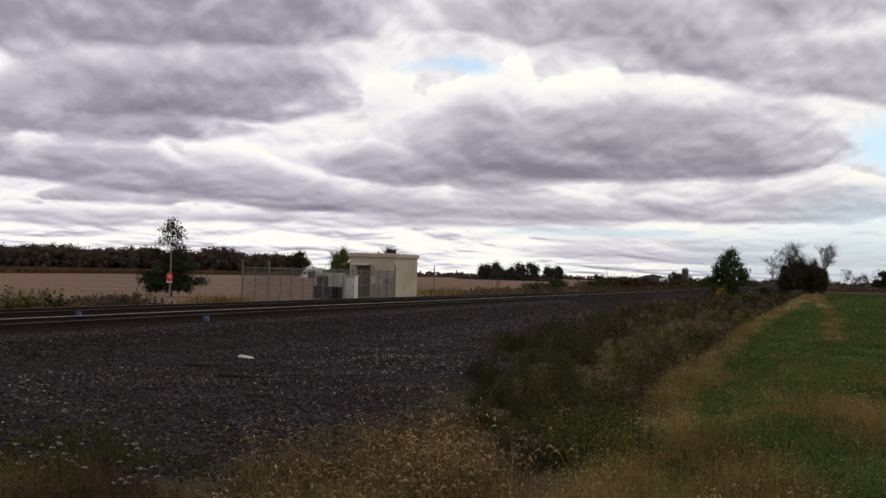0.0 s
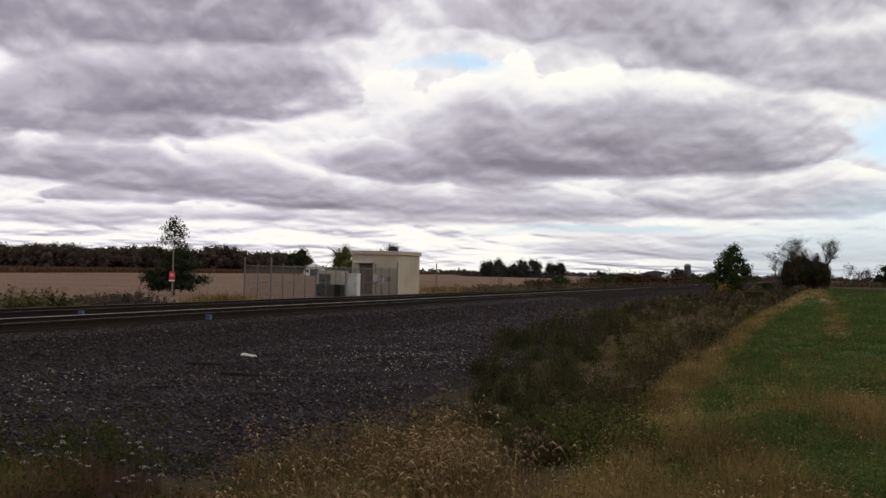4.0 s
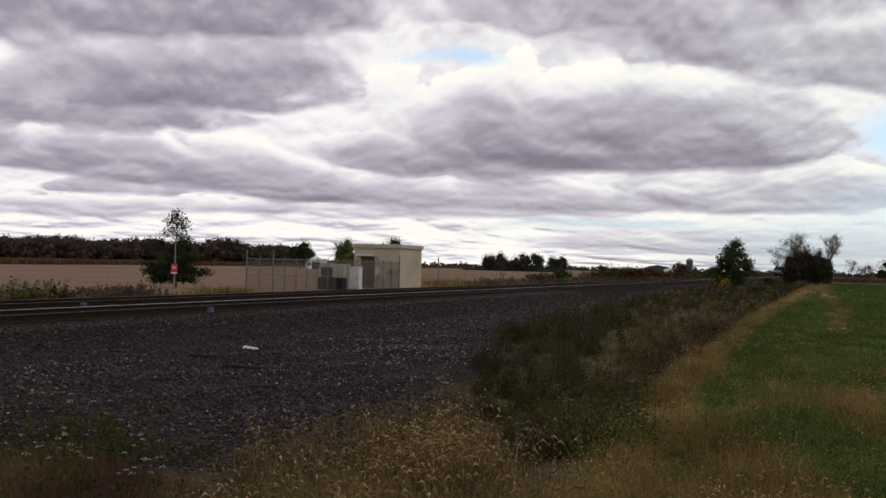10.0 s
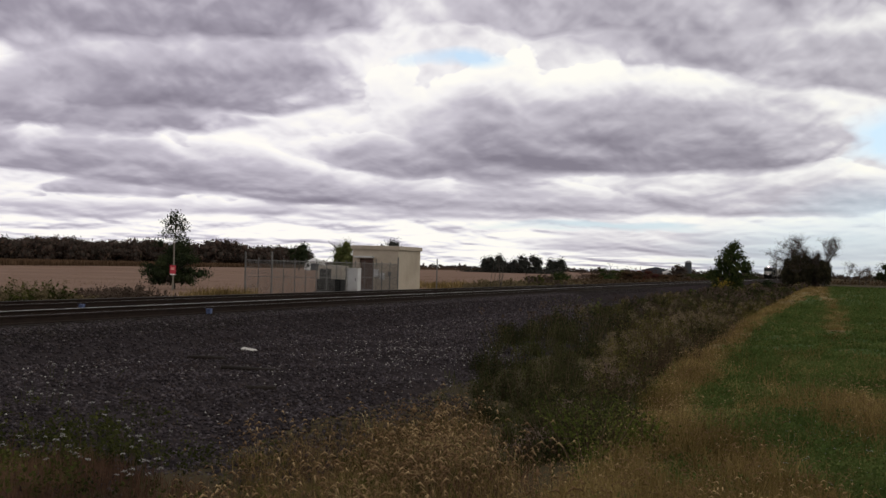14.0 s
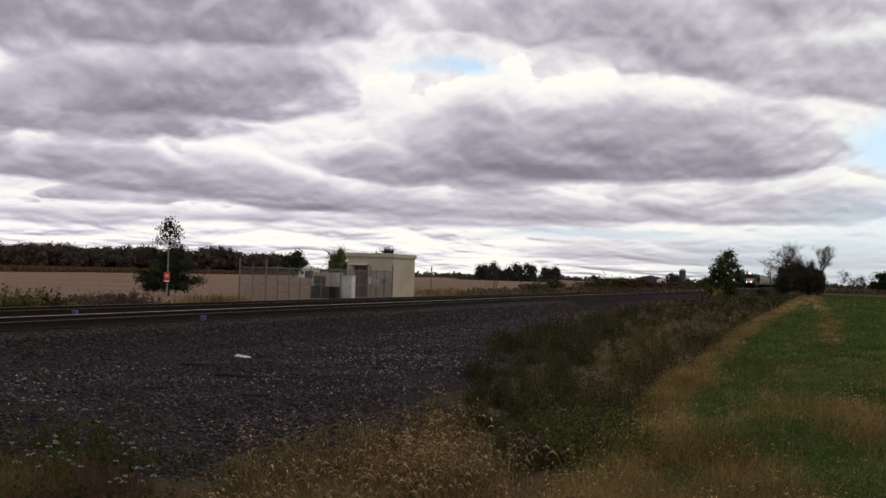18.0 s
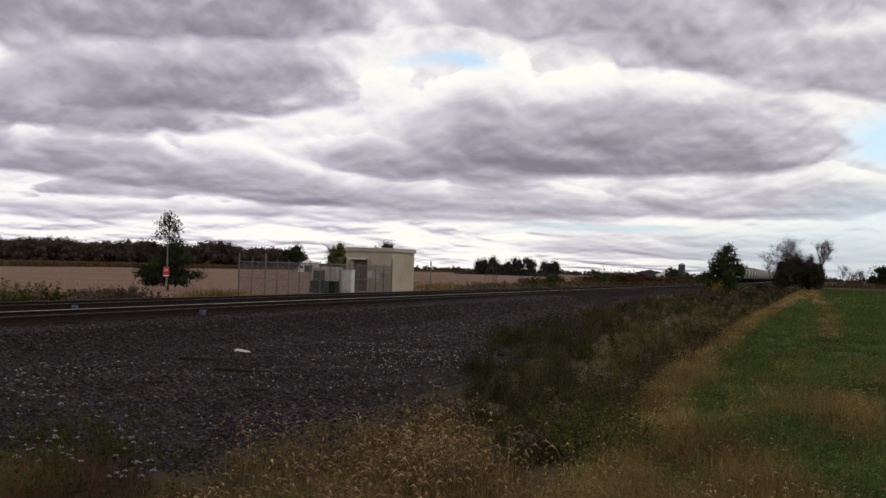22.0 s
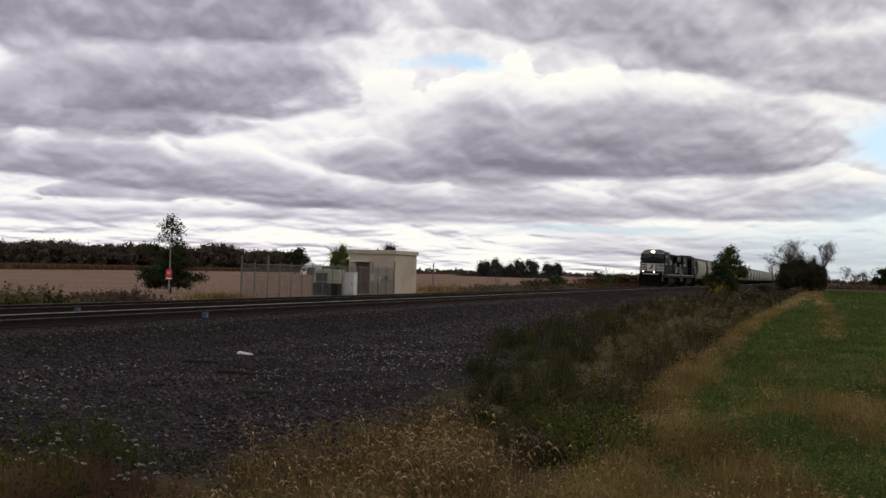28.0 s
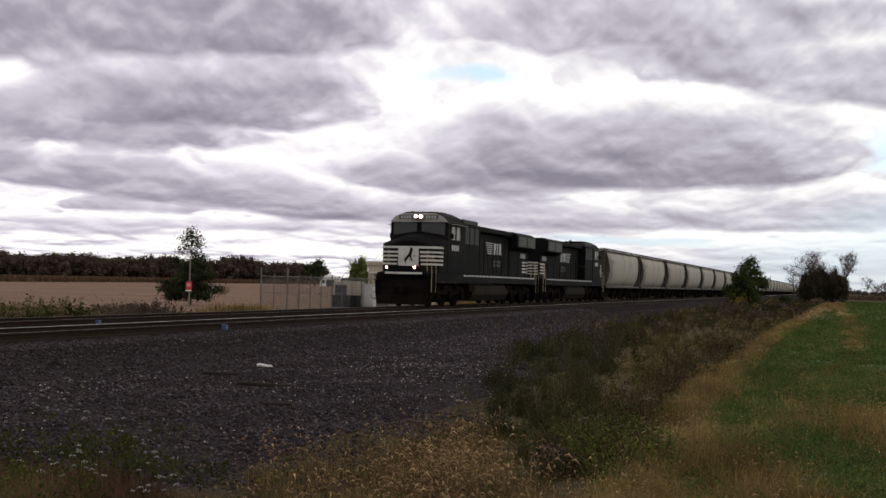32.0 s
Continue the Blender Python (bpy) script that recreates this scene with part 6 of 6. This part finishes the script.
    q = (patch(x, y, 0.9) + 1.0 * np.exp(-((x + 4.7) / 1.0) ** 2 - ((y - 9.8) / 0.9) ** 2) + 0.7 * np.exp(-((x + 2.6) / 0.5) ** 2 - ((y - 11.5) / 1.5) ** 2) > 0.25)
    tufts("green_blades", "green blades among the dry grass", "weed_green", rng, x[q], y[q], 10, 0.12, 0.38, 0.006, 0.014, 0.2, 0.5)
    # Short rough grass where the viewer stands.
    x, y = sow(rng, 1600, -5.0, 6.0, -7.0, 7.0)
    tufts("rough_grass", "short rough grass where the viewer stands", "grass_green", rng, x, y, 10, 0.06, 0.16, 0.008, 0.016, 0.2, 0.6)
    x, y = sow(rng, 1100, -5.0, 5.0, -7.0, 7.0)
    tufts("rough_dry_grass", "short dry grass where the viewer stands", "straw", rng, x, y, 10, 0.08, 0.24, 0.006, 0.012, 0.2, 0.6)
    # Reddish grass and low green weeds by the gravel.
    x, y = sow(rng, 2300, -8.5, -4.2, 6.3, 10.2, 1.0)
    ok = patch(x, y, 1.2) + (9.4 - y) * 0.55 > -0.6
    tufts("red_grass", "reddish dying grass at the gravel's edge", "grass_red", rng, x[ok], y[ok], 12, 0.1, 0.3, 0.004, 0.009, 0.16, 0.55)
    x, y = sow(rng, 700, -10.8, -5.2, 7.6, 14.0, 1.0)
    ok = patch(x, y, 1.1) + 0.5 * patch(x, y, 0.5) + (10.8 - y) * 0.16 > 0.1
    x, y = x[ok], y[ok]
    weeds("gravel_weeds", "low green weeds growing in the gravel", "weed_green", rng, x, y, 0.1, 0.36, 22, 0.045, 0.6)
    weeds("leafy_gravel_weeds", "leafy green weeds at the gravel's near edge", "weed_green", rng, rng.normal(-7.6, 0.9, 130), np.clip(rng.normal(10.2, 1.0, 130), 8.6, 12.5), 0.1, 0.36, 30, 0.04, 0.6)
    q = rng.uniform(0, 1, len(x)) < 0.6
    tufts("gravel_grass", "sparse green grass in the gravel", "weed_green", rng, x[q], y[q], 9, 0.1, 0.3, 0.004, 0.009, 0.15, 0.5)
    tufts("gravel_dry_grass", "sparse ruddy grass in the gravel", "rust_weed", rng, x[~q], y[~q], 10, 0.1, 0.26, 0.004, 0.009, 0.15, 0.6)


def make_flowers():
    rng = np.random.default_rng(320)
    spots = ((-9.9, 13.1, 7, 0.5), (-10.1, 13.7, 6, 0.5), (-8.95, 12.7, 3, 0.2), (-8.1, 12.15, 6, 0.3), (-7.15, 11.3, 6, 0.35), (-7.4, 10.25, 9, 0.35), (-7.2, 9.8, 6, 0.4), (-6.15, 9.6, 10, 0.3), (-7.25, 9.4, 4, 0.5), (-11.3, 15.4, 5, 1.0), (-6.6, 10.6, 3, 0.4))
    for x0, y0, n, r in spots:
        top = thing("white_flowers", "wild plant with flat white flower heads in the gravel", "wildflower", "white wildflowers", (x0, y0, float(lay(x0, y0))))
        for i in range(n):
            x, y, h = rng.normal(0, r * 0.5), rng.normal(0, r * 0.5), rng.uniform(0.14, 0.34)
            stem = hold("stem", limb_mesh("stem", [(np.array([x * 0.8, y * 0.8, -0.03]), np.array([x, y, h]), 0.004, 0.003)], "weed_green", 3), top)
            w = rng.uniform(0.02, 0.042)
            a, q = rng.uniform(0, 6.283, 22), np.sqrt(rng.uniform(0, 1, 22))
            c = np.stack([w * q * np.cos(a), w * q * np.sin(a), w * 0.45 * (1 - q * q) + rng.normal(0, 0.003, 22)], 1)
            hold("flower_head", leaf_mesh("flower_head", rng, c, rng.uniform(0.013, 0.023, 22), "flower", 0.4), top, m=pose(x, y, h))


def bushes(name, label, material, rng, x, y, h, wide, leaves, leaf_size, plume=None):
    """Clumped weeds: several leaning stems from one root, leafy all the way up, some ending in a plume."""
    n, stems = len(x), 9
    a = rng.uniform(0, 6.283, (n, stems))
    out = wide[:, None] * np.sqrt(rng.uniform(0.02, 1, (n, stems)))
    tall = h[:, None] * rng.uniform(0.6, 1.05, (n, stems))
    p = on_ground(x, y)
    tip = p[:, None, :] + np.stack([out * np.cos(a), out * np.sin(a), tall], -1)
    root = p[:, None, :] + np.stack([out * 0.35 * np.cos(a), out * 0.35 * np.sin(a), tall * 0], -1)
    u = rng.uniform(0.08, 1.0, (n, stems, leaves, 1))
    c = root[:, :, None, :] * (1 - u) + tip[:, :, None, :] * u + rng.normal(0, 0.055, (n, stems, leaves, 3))
    size = leaf_size * rng.uniform(0.5, 1.3, c.shape[:3]) * (1 + np.clip(y - 20, 0, 200) * 0.010)[:, None, None]
    tagged(new(name, leaf_mesh(name, rng, c.reshape(-1, 3), size.ravel(), material)), label, "weeds", kind="stuff")
    segs = [(r, t, 0.008, 0.004) for r, t in zip(root.reshape(-1, 3), tip.reshape(-1, 3))]
    tagged(new(name + "_stems", limb_mesh(name + "_stems", segs, "weed_brown", 3)), "thin stems of the ditch weeds", "weeds", kind="stuff")
    if plume:
        q = 110
        t = tip.reshape(-1, 3)
        t = t[rng.uniform(0, 1, len(t)) < 0.32]
        c = t[:, None, :] + rng.normal(0, 1, (len(t), q, 3)) * np.array([0.05, 0.05, 0.045])
        size = 0.023 * rng.uniform(0.6, 1.4, (len(t), q)) * (1 + np.clip(t[:, 1] - 20, 0, 200) * 0.01)[:, None]
        tagged(new("seed_plumes", leaf_mesh("seed_plumes", rng, c.reshape(-1, 3), size.ravel(), plume)), "pale fluffy seed plumes of tall weeds", "weeds", kind="stuff")


def make_ditch():
    rng = np.random.default_rng(330)
    for k, (n, y0, y1, leaves, size) in enumerate(((420, 10.6, 34, 56, 0.036), (520, 34, 80, 20, 0.055), (700, 80, 240, 6, 0.11))):
        x, y = sow(rng, n, -12.5, -2.0, y0, y1, 1.25)
        left = np.interp(y, (10.6, 12, 16, 20, 25, 34, 57, 120), (-2.7, -3.3, -4.6, -6.1, -7.8, -9.2, -10.6, -11.5)) + 0.5 * patch(y, x, 3.0)
        right = verge(y)[0] + 0.15 + 0.2 * patch(y, x, 2.0)
        ok = (x > left + np.abs(rng.normal(0, 0.3, n))) & (x < right)
        x, y, left, right = x[ok], y[ok], left[ok], right[ok]
        inner = np.clip((x - left) / 1.5, 0, 1)
        h = (0.45 + 0.55 * inner) * rng.uniform(0.5, 1.4, len(x)) * (0.85 + 0.5 * patch(x, y, 1.8)) * np.where(y > 45, 0.75, 1.0)
        h = h * np.interp(y, (10.5, 14, 22, 30), (0.42, 0.55, 0.75, 1.0))
        wide = np.maximum(h, 0.45) * rng.uniform(0.35, 0.75, len(x))

        def stand(x0, y0, rx, ry):
            return np.exp(-((x - x0) / rx) ** 2 - ((y - y0) / ry) ** 2)

        # Each kind grows in stands of its own; the strongest wins.
        noise = rng.normal(0, 0.10, (6, len(x)))
        stands = np.stack([0.46 + 0.5 * stand(-7.5, 27, 2.0, 7) + 0.4 * patch(x, y, 1.9) + 0.7 * stand(-5.2, 25, 1.3, 6) + 0.7 * stand(-3.3, 14.0, 0.5, 1.6) + 0.5 * stand(-7.5, 36, 1.5, 6),
                           0.14 + 0.4 * patch(y, x, 2.3) + 1.3 * stand(-3.7, 27, 0.9, 6.5) + 0.9 * stand(-4.6, 38, 1.0, 10) + 0.5 * stand(-4.5, 58, 1.6, 16),
                           0.02 + 0.4 * patch(x + 9, y, 1.5) + 1.0 * stand(-2.35, 14.0, 0.4, 1.8) + 0.5 * stand(-4.6, 23, 0.5, 1.5),
                           0.24 + 0.5 * patch(x, y + 7, 2.1) + 0.5 * stand(-3.1, 26, 0.4, 8) + (y > 80) * 0.2,
                           0.02 + 0.4 * patch(y + 5, x, 1.6) + 1.3 * stand(-2.85, 14.6, 0.42, 2.6) + 1.2 * stand(-2.45, 10.9, 0.25, 0.8) + 0.8 * stand(-3.4, 17.2, 0.4, 1.5) + 0.5 * stand(-3.5, 22.5, 0.6, 1.3),
                           0.22 + 0.4 * patch(x - 4, y + 3, 1.7)]) + noise
        best = stands.argmax(0)
        kinds = (("ditch_weeds", "dark green bushy weeds filling the ditch", "weed_deep", None), ("plumed_weeds", "olive weeds with pale seed plumes in the ditch", "weed_olive", "weed_fluff"),
                 ("bright_weeds", "yellow-green leafy weeds in the ditch", "weed_bright", None), ("dead_weeds", "brown withered weeds in the ditch", "weed_brown" if k == 0 else "rust_weed", None),
                 ("pink_weeds", "brown weeds with pinkish seed plumes in the ditch", "weed_brown", "weed_pink"), ("olive_weeds", "olive-green weeds in the ditch", "weed_olive", None))
        for i, (nm, lab, mt, pl) in enumerate(kinds):
            q = best == i
            if q.any():
                bushes(nm, lab, mt, rng, x[q], y[q], h[q], wide[q], leaves, size, pl)
        n2 = n * 2
        x, y = sow(rng, n2 * (2 if k == 0 else 1), -11.0, -2.2, y0, y1, 1.2)
        left = np.interp(y, (12, 16, 20, 29, 57, 120), (-4.3, -5.6, -6.6, -7.8, -10.0, -11.0)) + 0.4 * patch(x, y, 1.0)
        ok = (x > left) & (x < verge(y)[0] + 0.1)
        tufts("ditch_grass", "dull grass between the ditch weeds", "weed_green" if k == 0 else "weed_brown", rng, x[ok], y[ok], 9, 0.12, 0.35, 0.005, 0.011, 0.22, 0.6)
    # The leafy stand at the ditch's near end.
    x, y = rng.normal(-2.38, 0.32, 48), rng.uniform(10.6, 14.2, 48)
    x = x + (12.4 - y) * 0.28
    h = rng.uniform(0.22, 0.5, 48)
    g = ~((x > -2.15) & (y < 12.2)) & (patch(x, y, 0.7) > -0.6)
    bushes("leafy_weeds", "dark green leafy weeds at the ditch's near end", "weed_deep", rng, x[g], y[g], h[g], h[g] * 0.9, 46, 0.034)
    bushes("tall_weeds", "yellow-green weeds at the ditch's near end", "weed_bright", rng, x[~g], y[~g], h[~g], h[~g] * 0.9, 40, 0.034)
    # Brown brush on the bank beyond the tracks.
    x, y = rng.normal(-24.6, 0.5, 40), rng.uniform(98, 118, 40)
    h = rng.uniform(0.5, 1.5, 40) * np.exp(-((y - 107) / 9) ** 2)
    bushes("bank_brush", "brown and green brush on the bank beside the rails", "rust_weed", rng, x, y, h, h * 0.8, 30, 0.13)
    bushes("bank_brush", "green brush on the bank beside the rails", "weed_green", rng, x[:9], y[:9] + 1, h[:9] * 1.2, h[:9] * 0.7, 30, 0.13)
    # Far slope of the apron: thin low weeds.
    x, y = sow(rng, 900, -13.0, -6.8, 44, 190, 1.1)
    ok = patch(x, y, 5.0) + rng.normal(0, 0.3, len(x)) + (y - 60) * 0.004 > 0.1
    weeds("apron_weeds", "thin brown weeds on the gravel slope", "rust_weed", rng, x[ok], y[ok], 0.15, 0.45, 16, 0.09, 0.5)
    # Weedy bank beyond the tracks: a tan and green thicket, then low dark brush.
    x, y = rng.uniform(-27.0, -24.4, 90), rng.uniform(28, 36.5, 90)
    h = rng.uniform(0.45, 0.95, 90) * np.interp(y, (28, 34.5, 36.5), (1.0, 1.0, 0.6))
    g = patch(x, y, 1.3) > 0.2
    bushes("bank_weeds", "green weeds with pale plumes along the far bank", "weed_green", rng, x[g], y[g], h[g], h[g] * 0.7, 22, 0.10, "weed_fluff")
    bushes("bank_dead_weeds", "tan withered weeds along the far bank", "weed_tan", rng, x[~g], y[~g], h[~g] * 0.85, h[~g] * 0.7, 22, 0.10)
    x, y = rng.uniform(-27.4, -25.4, 80), rng.uniform(37, 43, 80)
    h = rng.uniform(0.25, 0.66, 80) * (1 + 0.5 * patch(x, y, 1.6))
    bushes("bank_brush", "low dark brown brush along the far bank", "rust_weed", rng, x, y, h, h * 0.9, 24, 0.09)
    x, y = sow(rng, 160, -28.5, -23.4, 92, 120, 1.0)
    h = rng.uniform(0.3, 0.8, 160)
    bushes("bank_dead_weeds", "tan withered weeds beyond the building", "weed_tan", rng, x, y, h, h * 0.7, 20, 0.12)
    x, y = sow(rng, 2600, -40, -23.5, 44, 130, 1.0)
    ok = (patch(x, y, 5.0) > 0.0) & (x > -0.62 * y + 3) & (y > 93)
    near = rng.uniform(0, 1, len(x)) < 0.10
    x, y = np.where(near, rng.normal(-27.2, 0.6, len(x)), x), np.where(near, rng.normal(50.0, 1.3, len(x)), y)
    ok |= near
    tufts("bank_grass", "tan grass on the bank beyond the tracks", "straw", rng, x[ok], y[ok], 9, 0.3, 0.75, 0.012, 0.025, 0.3, 0.4)
    x, y = sow(rng, 2400, -34, -23.3, 100, 420, 1.3)
    ok = (patch(x, y, 6.0) + (y - 160) * 0.01 > 0)
    weeds("far_bank_weeds", "brown brush along the line farther off", "weed_brown", rng, x[ok], y[ok], 0.25, 0.9, 16, 0.13, 0.8)
    x, y = sow(rng, 1500, -75, -23.6, 330, 900, 1.0)
    weeds("distant_brush", "dull brown brush along the line towards the horizon", "rust_weed", rng, x, y, 0.7, 1.7, 16, 0.16, 1.2)
    # Tall dry stalks beyond the rails.
    top = thing("tall_stalks", "tall thin dark dry weed stalks beside the track", "weeds", at=(-22.9, 83.5, -0.58))
    for i in range(9):
        x, y, h = rng.normal(0, 0.45), rng.normal(0, 0.5), rng.uniform(1.6, 2.7)
        lean = rng.normal(0.12, 0.14)
        part("stalk", tube([(x, y, 0), (x + lean * h * 0.4, y, h * 0.5), (x + lean * h, y, h)], 0.022, 4, None, 0.008), "bark", top)


make_stones()
make_meadow()
make_flowers()
make_ditch()


# ---- movement ----
def motions():
    """The train rolls along the far track at a steady speed, and the locomotives' wheels turn with it."""
    for ob, back, turn in TRAIN:
        walk(ob, [(t, pose(FAR, HEAD + SPEED * (32.0 - t) + back, 0, 0, 0, turn)) for t in (0.0, 8.0, 16.0, 24.0, 32.0)])
    for ob, back, turn in TRAIN[:2]:
        for o in ob.children:
            if o.name.startswith("wheelset"):
                x, y, z = o.location
                way = 1 if turn else -1
                step = way * math.degrees(SPEED / 0.53 / FPS)
                walk(o, [(k / FPS, pose(x, y, z, (-step * k) % 360.0)) for k in range(0, 961)])


motions()
